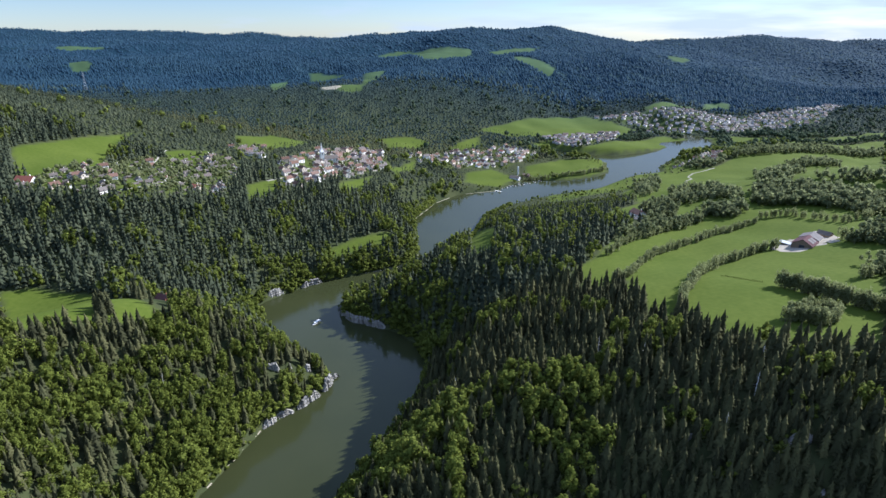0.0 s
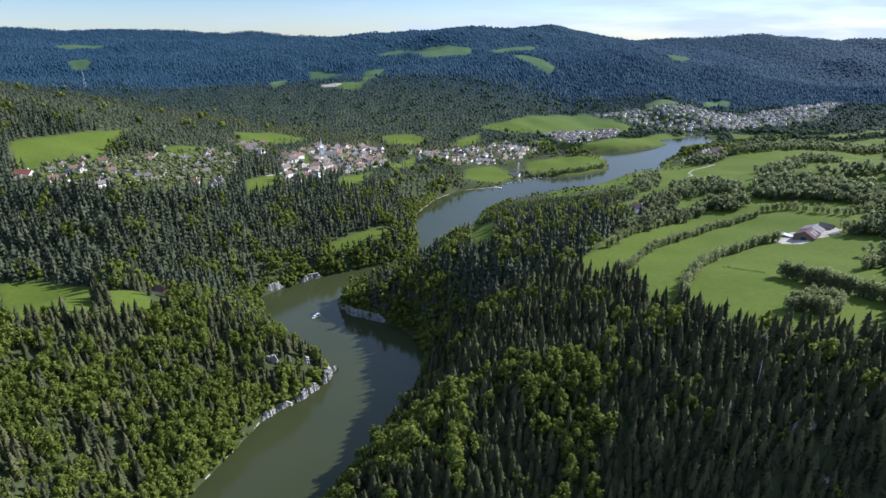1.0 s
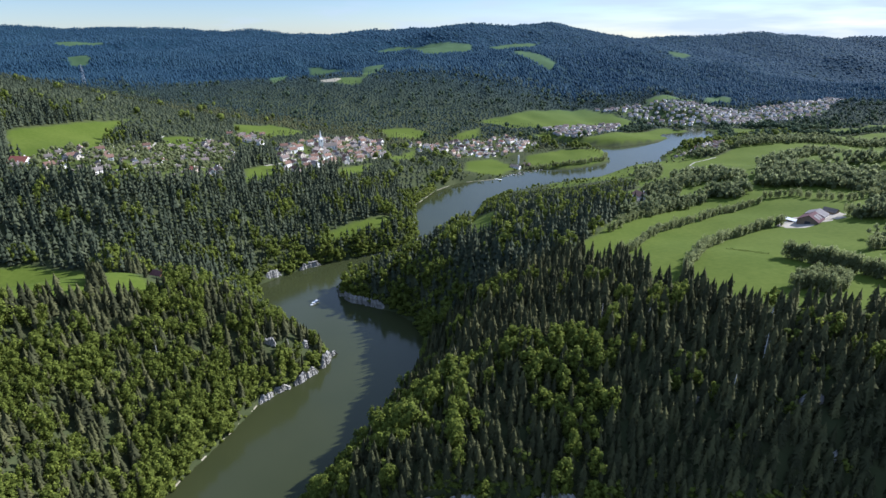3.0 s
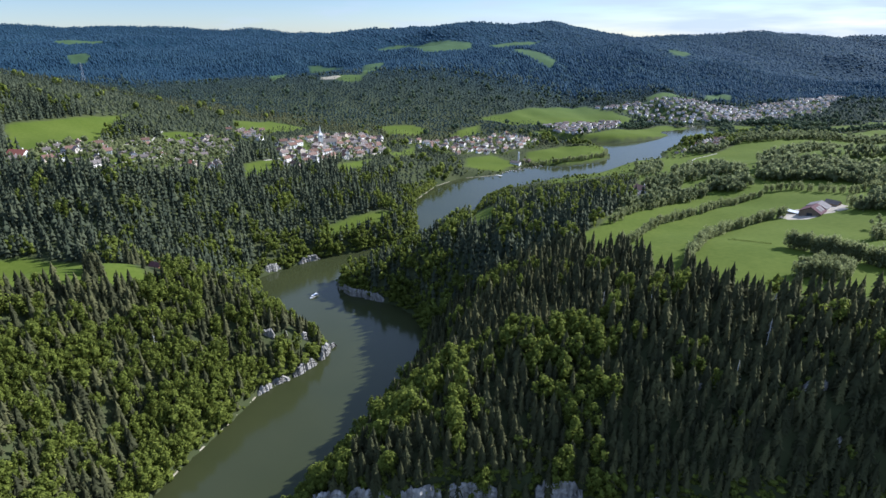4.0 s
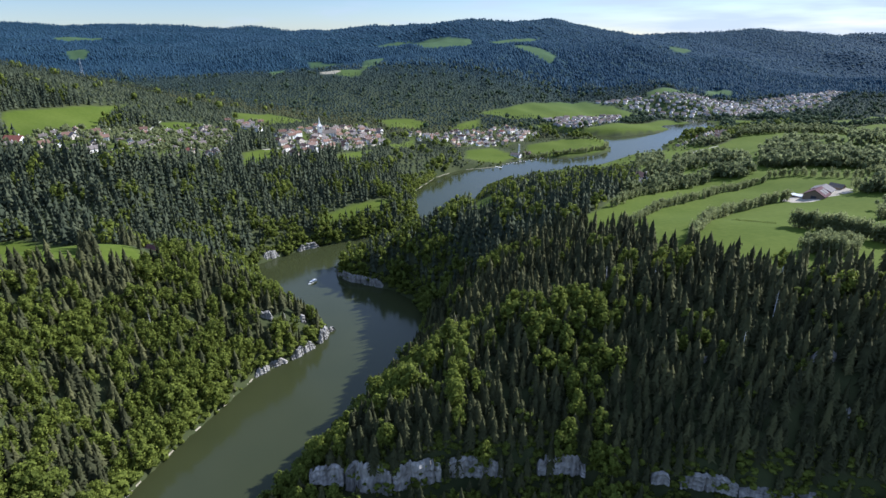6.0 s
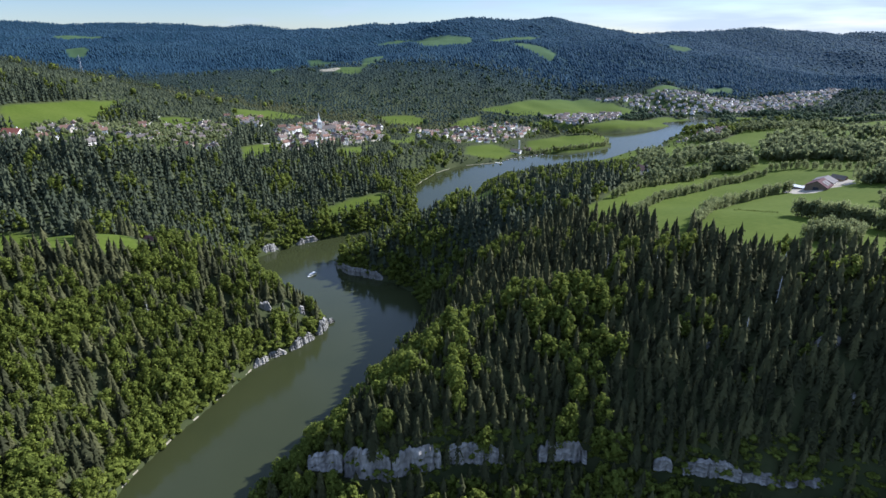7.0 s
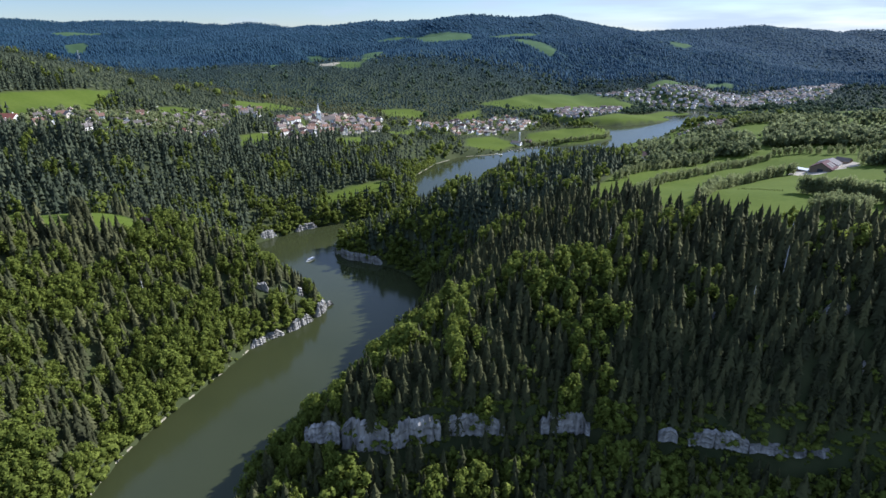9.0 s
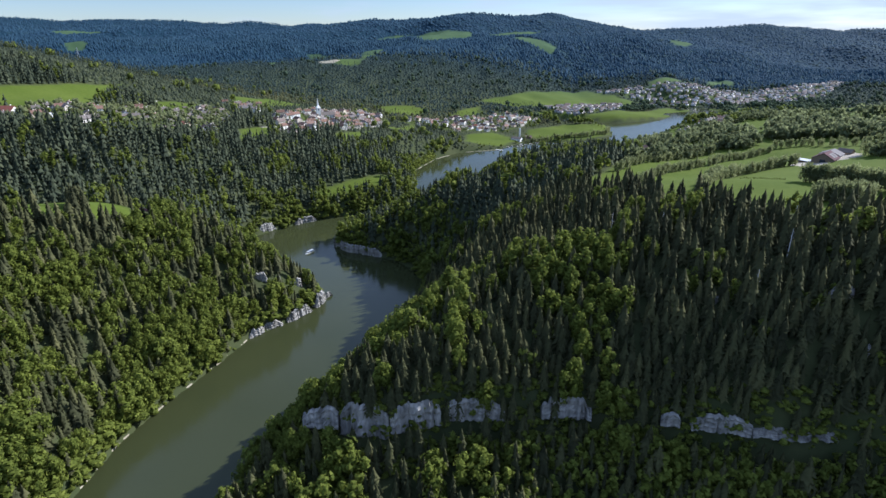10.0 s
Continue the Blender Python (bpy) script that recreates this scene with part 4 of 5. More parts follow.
def settle_village(outline, count, gap, weights, group, seed, rich, turn):
    """Houses of several builds, spread loosely over a plot of land."""
    rng = np.random.RandomState(seed)
    xs, ys = [p[0] for p in outline], [p[1] for p in outline]
    spots, made = [], {}
    tx, ty = rng.uniform(min(xs), max(xs), 9000), rng.uniform(min(ys), max(ys), 9000)
    good = (inside_distance(outline, tx, ty) < -4) & (inside_distance(RIVER, tx, ty) > 14)
    for x, y in zip(tx[good].tolist(), ty[good].tolist()):
        if len(spots) == count:
            break
        near = np.array(TAKEN)
        if (np.hypot(near[:, 0] - x, near[:, 1] - y) < gap).any():
            continue
        k = int(rng.choice(len(FIRST), p=weights))
        a = turn + rng.choice([0, 90]) + rng.uniform(-14, 14)
        z = lowest(x, y, 6)
        if k not in made:
            ob = FIRST[k][0](rich)
            tagged(ob, FIRST[k][1] + " in " + group, "house", "houses of " + group)
            ob.matrix_basis = pose(x, y, z, 0, 0, a)
            made[k] = ob
        else:
            copy_thing(made[k], pose(x, y, z, 0, 0, a))
        spots.append((x, y))
        TAKEN.append((x, y))


TAKEN = [(-211, 1042), (-222, 1036), (-488, 639), (344, 494), (243, 663), (-253, 453), (-344, 985)]
GARDENS, OLD_VILLAGE, LOWER_VILLAGE, LAKE_VILLAGE, TOWN, EAST_SHORE, UPPER_VILLAGE = VILLAGES
settle_village(GARDENS, 170, 8, [0.08, 0.0, 0.27, 0.01, 0.64], "the garden plots", 51, True, 45)
settle_village(OLD_VILLAGE, 120, 12, [0.36, 0.46, 0.16, 0.02, 0.0], "the old village", 52, True, 45)
settle_village(LOWER_VILLAGE, 100, 13, [0.5, 0.16, 0.32, 0.02, 0.0], "the lower village", 53, False, 45)
settle_village(EAST_SHORE, 34, 13, [0.5, 0.14, 0.33, 0.03, 0.0], "the east shore", 56, False, 60)
settle_village(UPPER_VILLAGE, 12, 15, [0.5, 0.2, 0.2, 0.1, 0.0], "the upper village", 57, True, 25)


def far_houses(outline, count, gap, seed, label):
    """The small far houses of a town, past counting, as one mesh: plastered walls and pitched roofs."""
    rng = np.random.RandomState(seed)
    n = count * 12
    x = rng.uniform(min(p[0] for p in outline), max(p[0] for p in outline), n)
    y = rng.uniform(min(p[1] for p in outline), max(p[1] for p in outline), n)
    ok = (inside_distance(outline, x, y) < -3) & (inside_distance(RIVER, x, y) > 12) & (inside_distance(POND, x, y) > 8)
    spots = []
    for a, b in zip(x[ok], y[ok]):
        if len(spots) == count:
            break
        if not spots or np.hypot(np.array(spots)[:, 0] - a, np.array(spots)[:, 1] - b).min() > gap:
            spots.append((a, b))
    TAKEN.extend(spots)
    z = height(np.array([s[0] for s in spots]), np.array([s[1] for s in spots]))
    vs, fs, mats, b = [], [], [], 0
    faces = np.array([(0, 1, 3, 2), (2, 3, 7, 6), (6, 7, 5, 4), (4, 5, 1, 0), (8, 9, 11, 10), (10, 11, 13, 12), (1, 5, 7, 3), (0, 2, 6, 4)])
    for (px, py), pz in zip(spots, z):
        w, l, e = rng.uniform(3.2, 5.2), rng.uniform(4.5, 7.5), rng.uniform(3.2, 7)
        r = e + w * rng.uniform(0.55, 0.8)
        c, s = math.cos(rng.uniform(0, 3.1)), 0
        s = math.sqrt(1 - c * c)
        base = [(-w, -l, -2), (-w, -l, e), (w, -l, -2), (w, -l, e), (-w, l, -2), (-w, l, e), (w, l, -2), (w, l, e)]
        roof = [(-w - 0.7, -l - 0.6, e - 0.3), (-w - 0.7, l + 0.6, e - 0.3), (0, -l - 0.6, r), (0, l + 0.6, r), (w + 0.7, -l - 0.6, e - 0.3), (w + 0.7, l + 0.6, e - 0.3)]
        p = np.array(base + roof)
        vs.append(np.stack([p[:, 0] * c - p[:, 1] * s + px, p[:, 0] * s + p[:, 1] * c + py, p[:, 2] + pz], 1))
        fs.append(faces + b)
        mats += [0, 0, 0, 0, 1, 1, 0, 0]
        b += len(p)
    me = mesh_of("far_houses", np.concatenate(vs), np.concatenate(fs), FAR_PLASTER)
    me.materials.append(FAR_TILES)
    me.polygons.foreach_set("material_index", np.array(mats, np.int32))
    return tagged(new("far_houses", me), label, "houses", kind="stuff")


FAR_PLASTER = material("town_plaster", [(0.34, 0.32, 0.30), (0.48, 0.46, 0.43), (0.66, 0.64, 0.61)], 0.85, 3.0, 0.8)
FAR_TILES = material("town_roofs", [(0.075, 0.062, 0.058), (0.12, 0.09, 0.08), (0.15, 0.145, 0.145)], 0.8, 3.0, 0.85)
far_houses(LAKE_VILLAGE, 75, 13, 54, "crowded small houses of a lakeside village")
far_houses(TOWN, 340, 15, 55, "crowded pale houses of a valley town")


def church():
    root = new("church")
    link("nave_wall", gable_walls(13, 26, 9, 14), WHITE, root)
    link("nave_roof", gable_roof(13, 26, 9, 14), SLATE, root, "dark slate roof")
    for y in (-8, -2, 4, 9):
        for s, x in (("x", 6.5), ("-x", -6.5)):
            add_window(root, x, y, 5.2, 1.4, 4.2, s)
    bm = bmesh.new()
    box(bm, -3.4, 3.4, -19.6, -12.9, -2, 22)
    tower = link("tower", bm, WHITE, root, "tall white tower")
    for s, x, y in (("x", 3.4, -16.2), ("-x", -3.4, -16.2), ("-y", 0, -19.6)):
        add_window(tower, x, y, 19, 1.6, 3.2, s)
    bm = bmesh.new()
    base = [bm.verts.new((x, y, 22)) for x, y in ((-3.8, -20), (3.8, -20), (3.8, -12.5), (-3.8, -12.5))]
    ring = [bm.verts.new((2.2 * math.cos(a), -16.25 + 2.2 * math.sin(a), 26.5)) for a in (3.93, 5.5, 0.785, 2.356)]
    top = bm.verts.new((0, -16.25, 40))
    bm.faces.new(base)
    for i in range(4):
        bm.faces.new((base[i], base[(i + 1) % 4], ring[(i + 1) % 4], ring[i]))
        bm.faces.new((ring[i], ring[(i + 1) % 4], top))
    link("spire", bm, WHITE, root, "slender pale metal spire")
    return tagged(root, "white village church with a slender pale spire", "church")


settle(church(), -211, 1042, -60, 9)

# the farm on the meadow
barn = house("barn", 17, 18, 4.6, 9.4, BROWN_METAL, WOOD, rich=False, chimney=False)
tagged(barn, "large wooden barn with a dark red-brown roof", "barn")
bm = bmesh.new()
box(bm, -2.2, 2.2, -9.12, -8.9, 0, 4.0)
link("barn_door", bm, DARK, barn, "tall dark barn doorway")
bm = bmesh.new()
for k in range(2):
    z0, z1 = 9.4 - 4.8 / 8.5 * 2.5 + 0.42, 9.4 - 4.8 / 8.5 * 7.5 + 0.42
    v = [bm.verts.new(p) for p in ((2.5, -4 + 6 * k, z0), (7.5, -4 + 6 * k, z1), (7.5, 1 + 6 * k, z1), (2.5, 1 + 6 * k, z0))]
    w = [bm.verts.new(p.co + Vector((0, 0, 0.12))) for p in v]
    bm.faces.new(w)
    for m in range(4):
        bm.faces.new((v[m], v[(m + 1) % 4], w[(m + 1) % 4], w[m]))
link("roof_sheet", bm, PALE_METAL, barn, "paler weathered roof sheets")
settle(barn, 339, 488, -47, 7, 0.6)
rear = house("barn", 16, 14, 5.2, 8.6, PALE_METAL, WHITE, rich=True, chimney=False)
tagged(rear, "pale barn with a grey metal roof behind the brown one", "barn")
settle(rear, 351.5, 499.5, -47, 6, 0.8)
shed = house("shed", 6, 10, 2.4, 3.4, WHITE, WOOD, rich=False, chimney=False)
tagged(shed, "low shed with a white sheet roof in the farmyard", "shed")
settle(shed, 331, 502, 30, 4, 0.3)
settle(tagged(house("shed", 8, 11, 3.4, 6.0, SLATE, WOOD, rich=False, chimney=False), "dark wooden outbuilding with a grey roof", "shed"), 370, 508, 35, 4, 0.3)
settle(tagged(house("house", 13, 16, 6.5, 10.5, TILES, WHITE), "white farmhouse with a brown tiled roof", "farmhouse"), 243, 663, 20, 7)
settle(tagged(house("shed", 8, 16, 3.0, 5.0, PALE_METAL, WHITE, rich=False, chimney=False), "low white outbuilding with a pale roof", "shed"), 229, 650, 80, 5)
settle(tagged(house("farmhouse", 14, 22, 3.6, 9.2, RED_TILES, WHITE), "long white farmhouse with a bright red tiled roof", "farmhouse"), -489, 640, 82, 8)
settle(tagged(house("cabin", 9, 12, 4.2, 7.6, BROWN_METAL, CABIN_BOARDS), "small wooden cabin with a brown roof at the meadow edge", "cabin"), -251, 451, 62, 4)
settle(tagged(house("hall", 14, 40, 6.5, 8.0, PALE_METAL, WHITE, chimney=False), "long white hall with a flat pale roof", "hall"), -340, 1000, 70, 9)
settle(tagged(house("boathouse", 12, 20, 4.0, 7.0, SLATE, WHITE), "white boathouse with a grey roof by the jetty", "boathouse"), 150, 1128, 60, 6)
settle(tagged(house("boathouse", 9, 14, 3.5, 6.0, TILES, WOOD), "wooden boathouse with a brown roof at the landing", "boathouse"), 176, 1150, 70, 6)


def pylon(tall, wide):
    """A lattice mast: four leaning legs, cross braces and three arms."""
    root = new("pylon")

    def bar(name, p, q, r):
        p, q = Vector(p), Vector(q)
        bm = bmesh.new()
        m = Matrix.Translation((p + q) / 2) @ (q - p).to_track_quat("Z", "Y").to_matrix().to_4x4()
        bmesh.ops.create_cone(bm, cap_ends=True, segments=5, radius1=r, radius2=r, depth=(q - p).length, matrix=m)
        link(name, bm, STEEL, root)

    corners = [(-1, -1), (1, -1), (1, 1), (-1, 1)]
    for sx, sy in corners:
        bar("leg", (sx * wide, sy * wide, -1), (sx * wide * 0.12, sy * wide * 0.12, tall), 0.22)
    for k in range(6):
        za, zb = tall * k / 6, tall * (k + 1) / 6
        wa, wb = wide * (1 - 0.88 * k / 6), wide * (1 - 0.88 * (k + 1) / 6)
        for (ax, ay), (bx, by) in zip(corners, corners[1:] + corners[:1]):
            bar("brace", (ax * wa, ay * wa, za), (bx * wb, by * wb, zb), 0.12)
    for z, r in ((0.70, 7.0), (0.82, 5.5), (0.94, 4.0)):
        bar("arm", (-r, 0, tall * z), (r, 0, tall * z), 0.22)
    return tagged(root, "grey steel lattice pylon above the wooded ridge", "pylon")


STEEL = material("galvanised_steel", [(0.30, 0.31, 0.32), (0.42, 0.43, 0.44)], 0.6, 1.0)
settle(pylon(64, 4.0), -1251, 2029, 20, 3)

bm = bmesh.new()
box(bm, -1.3, 1.3, -1.3, 1.3, -1, 17)
bmesh.ops.bevel(bm, geom=bm.edges[:], offset=0.2, segments=1, affect="EDGES")
pillar = tagged(link("tower", bm, WHITE), "slim white tower at the boat landing", "tower")
settle(pillar, 160, 1160, 12, 3)


def jetty(x, y, turn, n):
    root = new("jetty")
    for k in range(n):
        bm = bmesh.new()
        box(bm, -1.3, 1.3, k * 0.62, k * 0.62 + 0.56, 0.70, 0.80)
        link("plank", bm, WHITE, root)
    for k in range(0, n, 8):
        for s in (-1.1, 1.1):
            bm = bmesh.new()
            bmesh.ops.create_cone(bm, cap_ends=True, segments=8, radius1=0.16, radius2=0.14, depth=3.2,
                                  matrix=Matrix.Translation((s, k * 0.62 + 0.3, -0.4)))
            link("post", bm, WOOD, root)
    root.matrix_basis = pose(x, y, 0, 0, 0, turn)
    return tagged(root, "pale wooden boat jetty reaching into the lake", "jetty")


jetty(97, 1050, -120, 30)


def tour_boat():
    root = new("tour_boat")
    bm = bmesh.new()
    rings = []
    for y, w, low in ((-7, 1.7, 0.05), (-3, 2.0, -0.25), (2, 2.0, -0.3), (5.5, 1.3, -0.2), (7.6, 0.08, 0.35)):
        rings.append([bm.verts.new(p) for p in ((-w, y, 1.0), (-w * 0.75, y, low), (w * 0.75, y, low), (w, y, 1.0))])
    for a, b in zip(rings, rings[1:]):
        for i in range(4):
            bm.faces.new((a[i], a[(i + 1) % 4], b[(i + 1) % 4], b[i]))
    bm.faces.new(rings[0])
    bm.faces.new(rings[-1])
    link("hull", bm, WHITE, root, "white painted hull")
    bm = bmesh.new()
    box(bm, -1.6, 1.6, -5.5, 3.2, 0.95, 2.5)
    cabin = link("cabin", bm, DARK, root, "dark glazed cabin")
    bm = bmesh.new()
    box(bm, -1.85, 1.85, -6.2, 3.7, 2.5, 2.66)
    bmesh.ops.bevel(bm, geom=bm.edges[:], offset=0.05, segments=1, affect="EDGES")
    link("canopy", bm, WHITE, root, "flat white canopy")
    for y in (-3.5, -1.2, 1.1):
        for s in (-1.63, 1.57):
            bm = bmesh.new()
            box(bm, s, s + 0.06, y - 0.1, y + 0.1, 1.0, 2.5)
            link("post", bm, WHITE, cabin)
    return tagged(root, "small white tour boat under way on the river", "boat")


def moored_boat(cover):
    """A small open boat with a cover over its middle."""
    root = new("moored_boat")
    bm = bmesh.new()
    rings = []
    for y, w, low in ((-3.2, 0.95, 0.1), (-1, 1.15, -0.2), (1.4, 1.0, -0.2), (3.4, 0.06, 0.3)):
        rings.append([bm.verts.new(p) for p in ((-w, y, 0.75), (-w * 0.7, y, low), (w * 0.7, y, low), (w, y, 0.75))])
    for a, b in zip(rings, rings[1:]):
        for i in range(4):
            bm.faces.new((a[i], a[(i + 1) % 4], b[(i + 1) % 4], b[i]))
    bm.faces.new(rings[0])
    bm.faces.new(rings[-1])
    link("hull", bm, WHITE, root, "white painted hull")
    bm = bmesh.new()
    box(bm, -0.85, 0.85, -2.0, 1.0, 0.74, 1.25)
    bmesh.ops.bevel(bm, geom=bm.edges[:], offset=0.15, segments=1, affect="EDGES")
    link("cover", bm, cover, root)
    return tagged(root, "small white boat moored at the landing", "boat", "boats at the landing")


first_boat = moored_boat(BROWN_METAL)
for k, (x, y) in enumerate([(116, 1065), (126, 1073), (134, 1082), (143, 1082), (154, 1090), (163, 1095), (175, 1104), (188, 1113), (201, 1122), (217, 1136)]):
    spot = pose(x, y, 0, 0, 0, 20 + 37 * k % 60)
    if k:
        copy_thing(first_boat, spot)
    else:
        first_boat.matrix_basis = spot

boat = tour_boat()
boat.matrix_basis = pose(-134, 521, 0, 0, 0, 150) @ Matrix.Scale(0.8, 4)


# ---- single trees ----
def tree(name, crown, mat, tall, wide, crown_label):
    """A tree thing: a tapered trunk with a few limbs, and a crown."""
    root = new(name)
    v, f = crown
    me = mesh_of("crown", v * np.array([wide, wide, tall]), f, mat)
    c = new("crown", me)
    c.parent = root
    tagged(c, crown_label)
    bm = bmesh.new()
    bmesh.ops.create_cone(bm, cap_ends=True, segments=7, radius1=0.022 * tall, radius2=0.004 * tall, depth=0.85 * tall,
                          matrix=Matrix.Translation((0, 0, 0.40 * tall)))
    for k in range(4):
        a = 1.6 * k
        m = Matrix.Translation((0, 0, (0.25 + 0.08 * k) * tall)) @ Euler((0.95, 0, a)).to_matrix().to_4x4() @ Matrix.Translation((0, 0, 0.09 * tall))
        bmesh.ops.create_cone(bm, cap_ends=True, segments=5, radius1=0.007 * tall, radius2=0.002 * tall, depth=0.18 * tall, matrix=m)
    link("trunk", bm, BARK, root)
    return root


def tree_set(name, shapes, mat, tall, wide, label, group, spots, seed):
    """Sets single trees of several shapes on the spots, and tags them as one group."""
    rng = np.random.RandomState(seed)
    first = {}
    for x, y in spots:
        k = int(rng.randint(len(shapes)))
        s = float(rng.uniform(0.75, 1.15))
        m = pose(x, y, ground_at(x, y) - 0.3, 0, 0, float(rng.uniform(0, 360)))
        if k not in first:
            first[k] = tagged(tree(name, shapes[k], mat, tall, wide, ""), label, "tree", group)
            ob = first[k]
            ob.matrix_basis = m
        else:
            ob = copy_thing(first[k], m)
        ob.scale = (s, s, s)


rng = np.random.RandomState(17)
FINE_SPRUCES = [lathe_spruce(rng, 13, 8, tufts=120) for _ in range(6)]
FINE_BEECHES = [round_crown(rng, 16, 900, size=0.030, core=0.45, jag=0.4) for _ in range(6)]
ROW_TREES = [plume_crown(rng, 7, 420, 0.030, 0.15) for _ in range(6)]
tree_set("spruce_tree", FINE_SPRUCES, SPRUCE, 17, 18, "dark green spruce on the crag above the river", "spruces on the crag", SINGLE_SPRUCES, 61)
tree_set("beech_tree", FINE_BEECHES, BEECH, 17, 14.5, "light green beech on the crag above the river", "beeches on the crag", SINGLE_BEECHES, 62)

tree_set("spruce_tree", FINE_SPRUCES, SPRUCE, 17, 20, "dark green spruce in a clump on the open meadow", "spruces on the meadow",
         [(-255, 367), (-250, 364), (-250, 369), (-246, 368), (-255, 374), (-257, 373), (-251, 374)], 63)

ROWS_OF_TREES = [
    ([(139, 415), (158, 430), (195, 487), (214, 502), (269, 544), (331, 585), (354, 594)], 4.2, 11),
    ([(154, 484), (186, 525), (217, 550), (271, 609), (303, 621)], 5, 11),
    ([(164, 344), (180, 373), (206, 412), (243, 453), (262, 463), (293, 484), (318, 491)], 3.8, 12),
    ([(250, 377), (261, 365), (271, 349), (282, 336), (296, 325)], 1.7, 15.5),
    ([(220, 315), (231, 321), (234, 311), (252, 316), (258, 327), (243, 329), (225, 320), (238, 308)], 2.6, 13),
    ([(362, 605), (398, 606), (407, 572), (416, 543), (451, 559)], 6, 11),
    ([(313, 638), (345, 642), (366, 643)], 5, 12),
    ([(374, 492), (380, 477), (395, 479)], 6.5, 14),
    ([(319, 386), (336, 399), (348, 402)], 6, 14),
    ([(327, 776), (355, 739), (401, 741)], 6, 11),
    ([(290, 821), (320, 833), (381, 998)], 6, 10),
    ([(166, 1130), (231, 1131), (295, 1157), (348, 1192), (369, 1240)], 6, 13),
]
for n, (row, step, tall) in enumerate(ROWS_OF_TREES):
    jig = np.random.RandomState(70 + n)
    tree_set("hedgerow_tree", ROW_TREES, HEDGE, tall, tall * 1.2, "grey-green tree of a hedgerow between meadows", "hedgerow trees",
             [(x + jig.uniform(-1.5, 1.5), y + jig.uniform(-1.5, 1.5)) for x, y in along(row, step)], 80 + n)

# a low hedge along a field edge
jig = np.random.RandomState(90)
low = np.array(along([(224, 410), (232, 397), (244, 386)], 1.6))
scatter("low_hedge", MID_BEECHES, np.stack([low[:, 0], low[:, 1], height(low[:, 0], low[:, 1]) - 0.2, jig.uniform(0.9, 1.9, len(low)),
        jig.uniform(1.4, 2.6, len(low))], 1), BEECH, "low dark hedge along a field edge", "hedge")


def dead_tree(tall, seed):
    """A bare, bleached stem with short broken branches."""
    rng = np.random.RandomState(seed)
    root = new("dead_tree")
    bm = bmesh.new()
    bmesh.ops.create_cone(bm, cap_ends=True, segments=7, radius1=0.28, radius2=0.06, depth=tall, matrix=Matrix.Translation((0, 0, tall / 2)))
    link("trunk", bm, DEADWOOD, root)
    for k in range(16):
        z = tall * (0.3 + 0.65 * k / 16)
        ln = 2.6 * (1.1 - z / tall) + 0.4
        m = Matrix.Translation((0, 0, z)) @ Euler((1.75, 0, rng.uniform(0, 6.28))).to_matrix().to_4x4() @ Matrix.Translation((0, 0, ln / 2))
        bm = bmesh.new()
        bmesh.ops.create_cone(bm, cap_ends=True, segments=4, radius1=0.07, radius2=0.02, depth=ln, matrix=m)
        link("branch", bm, DEADWOOD, root)
    return tagged(root, "bare bleached dead spruce among living trees", "dead tree", "dead trees")


DEADWOOD = material("bleached_wood", [(0.42, 0.40, 0.37), (0.60, 0.58, 0.54)], 0.9, 0.5)
for n, (x, y, tall) in enumerate(((118, 284, 16), (146, 236, 15), (168, 252, 16), (8, 318, 15), (-3, 322, 13), (178, 268, 17), (96, 300, 14), (-196, 330, 15))):
    settle(dead_tree(tall, 200 + n), x, y, 40 * n, 1.0)

# trees and bushes between the houses
jig = np.random.RandomState(91)
garden = []
for o, n in ((GARDENS, 900), (OLD_VILLAGE, 300), (LOWER_VILLAGE, 320), (LAKE_VILLAGE, 140), (TOWN, 1100), (EAST_SHORE, 120), (UPPER_VILLAGE, 60)):
    x = jig.uniform(min(p[0] for p in o), max(p[0] for p in o), n * 3)
    y = jig.uniform(min(p[1] for p in o), max(p[1] for p in o), n * 3)
    near = np.min([(x - a) ** 2 + (y - b) ** 2 for a, b in TAKEN], axis=0)
    keep = (inside_distance(o, x, y) < 0) & (near > 60) & (inside_distance(RIVER, x, y) > 3)
    garden.append(np.stack([x, y], 1)[keep][:n])
garden = np.concatenate(garden)
grow = jig.uniform(0.4, 1.1, len(garden))
spots = np.stack([garden[:, 0], garden[:, 1], height(garden[:, 0], garden[:, 1]) - 0.3, 8 * grow, 9 * grow], 1)
scatter("garden_trees", FAR_BEECHES, spots, HEDGE, "green garden trees and bushes between the houses", "garden trees")

# bushes that hang about the crag
n = 2000
x = jig.uniform(-66, 240, n)
y = crag_line(x) - jig.uniform(-7, 17, n)
keep = jig.uniform(0, 1, n) < np.where(crag_line(x) - y > 0, 0.9, 0.6) * np.where((np.abs(crag_line(x) - y - 5) < 2.0) & on_crag(x), 0.08, 0.95)
x, y = x[keep], y[keep]
grow = jig.uniform(0.5, 1.2, len(x))
scatter("crag_bushes", BUSHES, np.stack([x, y, height(x, y) - 0.4, 4.0 * grow, 8.0 * grow], 1), BEECH,
        "green bushes growing on and below the crag", "bushes")


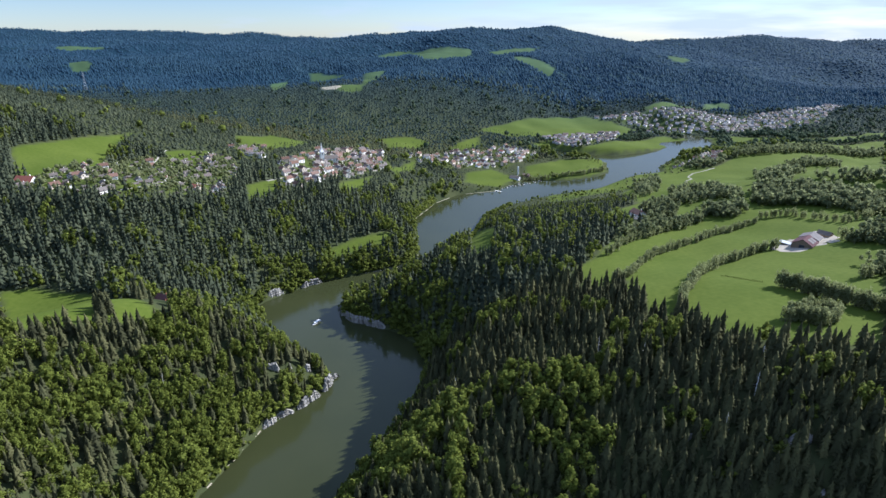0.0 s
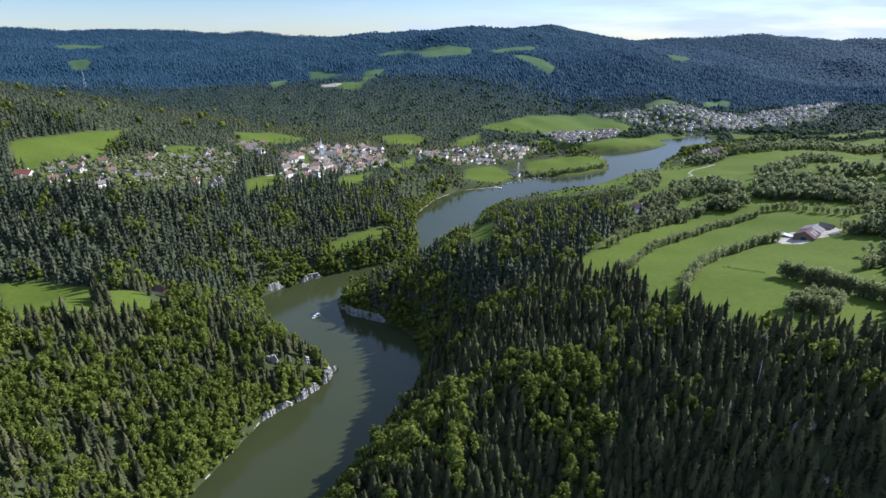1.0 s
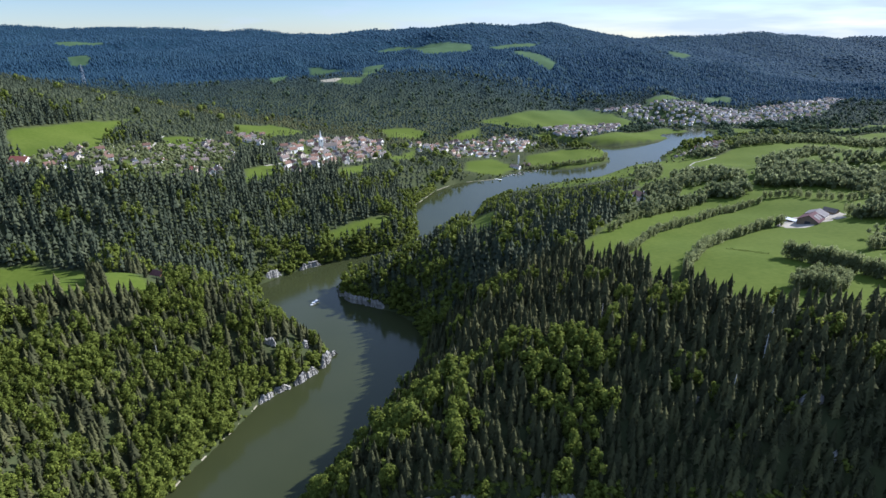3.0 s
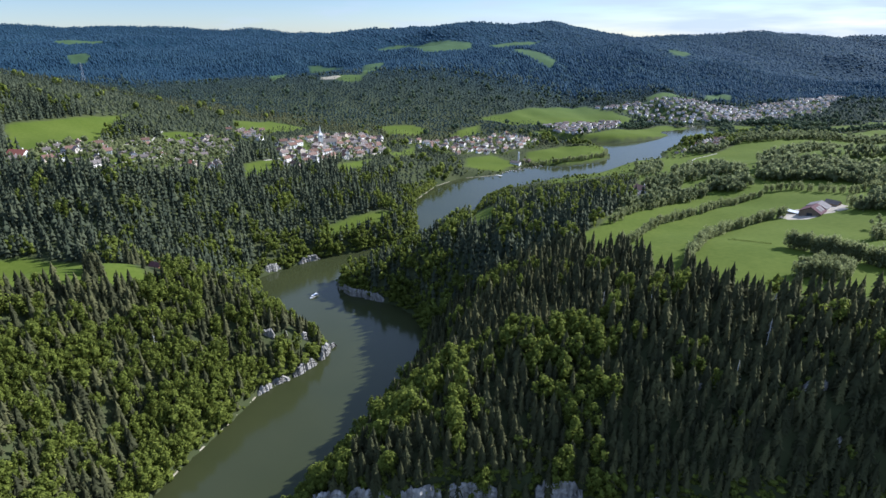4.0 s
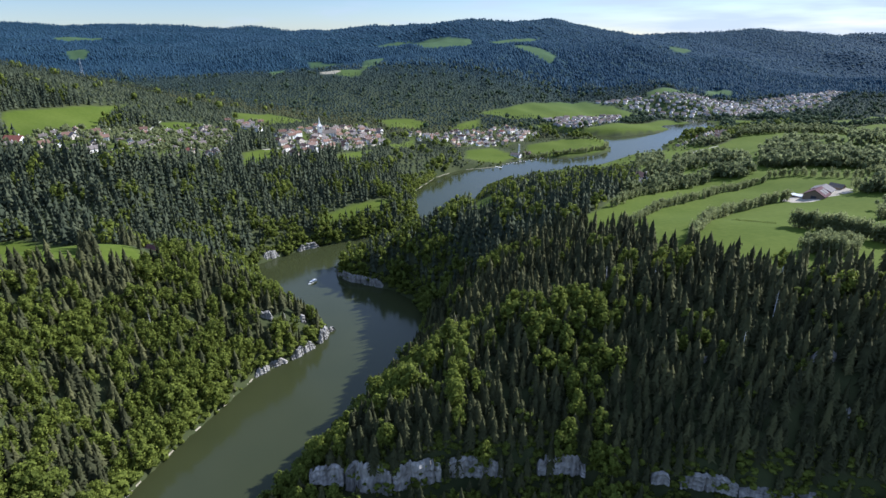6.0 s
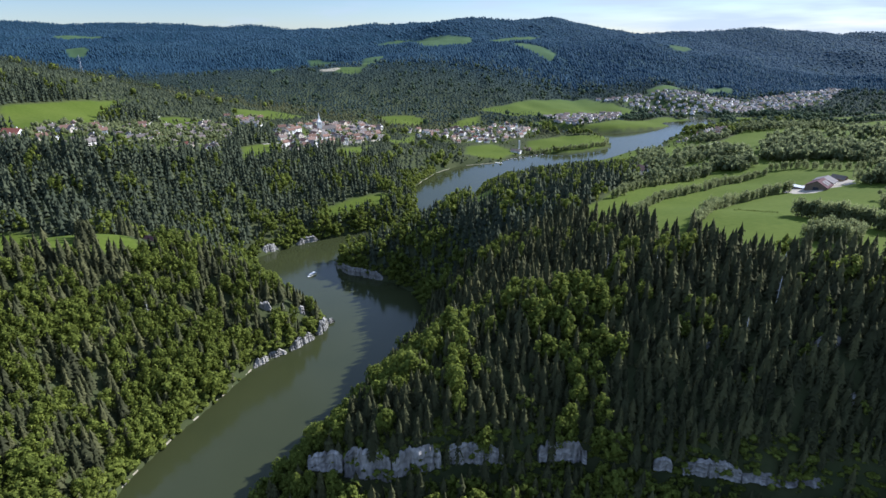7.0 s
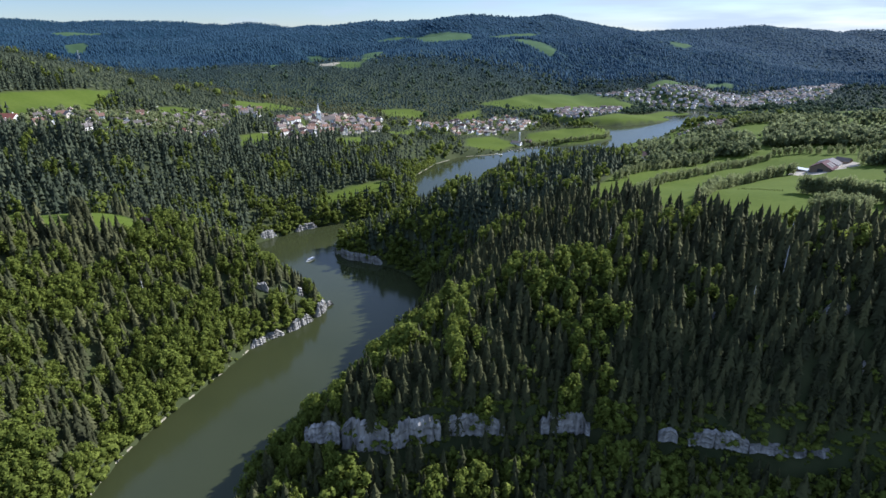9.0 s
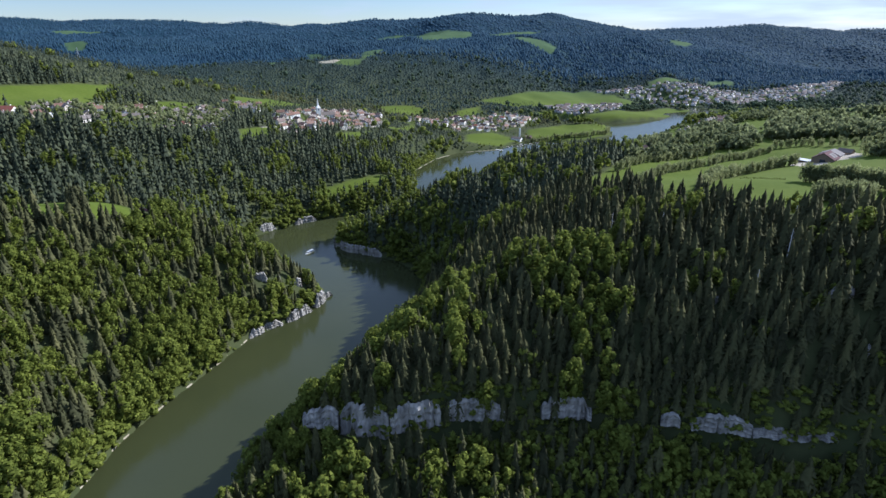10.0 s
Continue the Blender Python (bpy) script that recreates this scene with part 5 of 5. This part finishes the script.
# bushes and low boughs down to the water's edge
def shore_bushes(bank, out, seed, tall=5.2):
    jig = np.random.RandomState(seed)
    line = np.array([q for q in along(bank, 1.5) for _ in range(4)])
    line += jig.uniform(-6, 6, line.shape)
    d = inside_distance(RIVER, line[:, 0], line[:, 1])
    line = line[(d > 0.1) & (d < out) & (cliff_distance(line[:, 0], line[:, 1]) > 3.6)]
    grow = jig.uniform(0.5, 1.25, len(line))
    scatter("shore_bushes", BUSHES, np.stack([line[:, 0], line[:, 1], height(line[:, 0], line[:, 1]) - 0.6, tall * grow, tall * 2.2 * grow], 1),
            BEECH, "fresh green bushes leaning over the river's edge", "bushes")


shore_bushes(LEFT_BANK[3:25], 6.0, 95)
shore_bushes(RIGHT_BANK[15:34], 5.0, 96)

# woods and copses between the fields of the side valley
FIELD_WOODS = [
    [(398, 703), (429, 731), (483, 693), (506, 675), (528, 640), (463, 554), (446, 561), (453, 596), (444, 630), (377, 658)],
    [(396, 510), (423, 502), (402, 474), (384, 464), (377, 479)],
    [(337, 814), (388, 797), (400, 740), (389, 691), (370, 680), (344, 716), (309, 719)],
    [(319, 651), (358, 654), (359, 632), (340, 618), (313, 629)],
    [(179, 531), (224, 584), (300, 630), (298, 613), (256, 586), (193, 530)],
    [(616, 1067), (717, 1127), (527, 806), (476, 742), (455, 779)],
    [(733, 1175), (879, 1228), (820, 1141), (715, 1139)],
    [(648, 1304), (845, 1345), (1105, 1380), (1069, 1331), (662, 1251)],
    [(510, 738), (574, 705), (559, 685), (500, 715)],
    [(362, 1017), (414, 1059), (405, 1019), (323, 840), (330, 922)],
    [(348, 421), (365, 424), (336, 385), (331, 394)],
]
jig = np.random.RandomState(97)
stands = []
for o in FIELD_WOODS:
    gap = 5.6 if min(q[1] for q in o) < 620 else 8.0
    gx, gy = np.meshgrid(np.arange(min(q[0] for q in o), max(q[0] for q in o), gap), np.arange(min(q[1] for q in o), max(q[1] for q in o), gap))
    x, y = gx.ravel() + jig.uniform(-0.5, 0.5, gx.size) * gap, gy.ravel() + jig.uniform(-0.5, 0.5, gx.size) * gap
    keep = (inside_distance(o, x, y) + 7 * wave(x, y, 40, 6) < 0) & (inside_distance(RIVER, x, y) > 6)
    for cx, cy, r in CLEARINGS:
        keep &= np.hypot(x - cx, y - cy) > r
    stands.append(np.stack([x, y], 1)[keep])
stands = np.concatenate(stands)
grow = jig.uniform(0.55, 1.15, len(stands))
table = np.stack([stands[:, 0], stands[:, 1], height(stands[:, 0], stands[:, 1]) - 0.5, 15 * grow, 16 * grow], 1)
close = table[:, 1] < 620
for shapes, t in ((MID_BEECHES, table[close]), (COPSE_TREES, table[~close])):
    scatter("field_wood", shapes, t, COPSE, "grey-green ash and hazel copses between the meadows", "wood")

# the steep slope above the crag is thick with young trees
jig = np.random.RandomState(98)
x, y = jig.uniform(-60, 330, 1300), jig.uniform(160, 285, 1300)
keep = (y > crag_line(x) + 1.5) & (x < 0.86 * y + 60) & (y < 240 + 0.12 * x) & (inside_distance(RIVER, x, y) > 3)
x, y = x[keep], y[keep]
grow = jig.uniform(0.45, 0.85, len(x))
young = np.stack([x, y, height(x, y) - 0.5, 16 * grow, 19 * grow], 1)
leafy = jig.uniform(0, 1, len(x)) < 0.08
scatter("spruce_wood", NEAR_SPRUCES, young[~leafy], SPRUCE, "young dark green spruces on the slope above the crag", "wood")
scatter("beech_wood", MID_BEECHES, young[leafy], BEECH, "young beeches among the spruces above the crag", "wood")

# leafy trees crowd the shaded foot below the crag
jig = np.random.RandomState(99)
x, y = jig.uniform(-40, 260, 1500), jig.uniform(140, 205, 1500)
keep = (crag_line(x) - y > 9) & (inside_distance(RIVER, x, y) > 4) & (x > 30 + jig.uniform(-30, 30, len(x)))
x, y = x[keep], y[keep]
grow = jig.uniform(0.5, 0.9, len(x))
scatter("beech_wood", MID_BEECHES, np.stack([x, y, height(x, y) - 0.5, 15 * grow, 17 * grow], 1), BEECH,
        "leafy trees crowding the shaded foot of the crag", "wood")
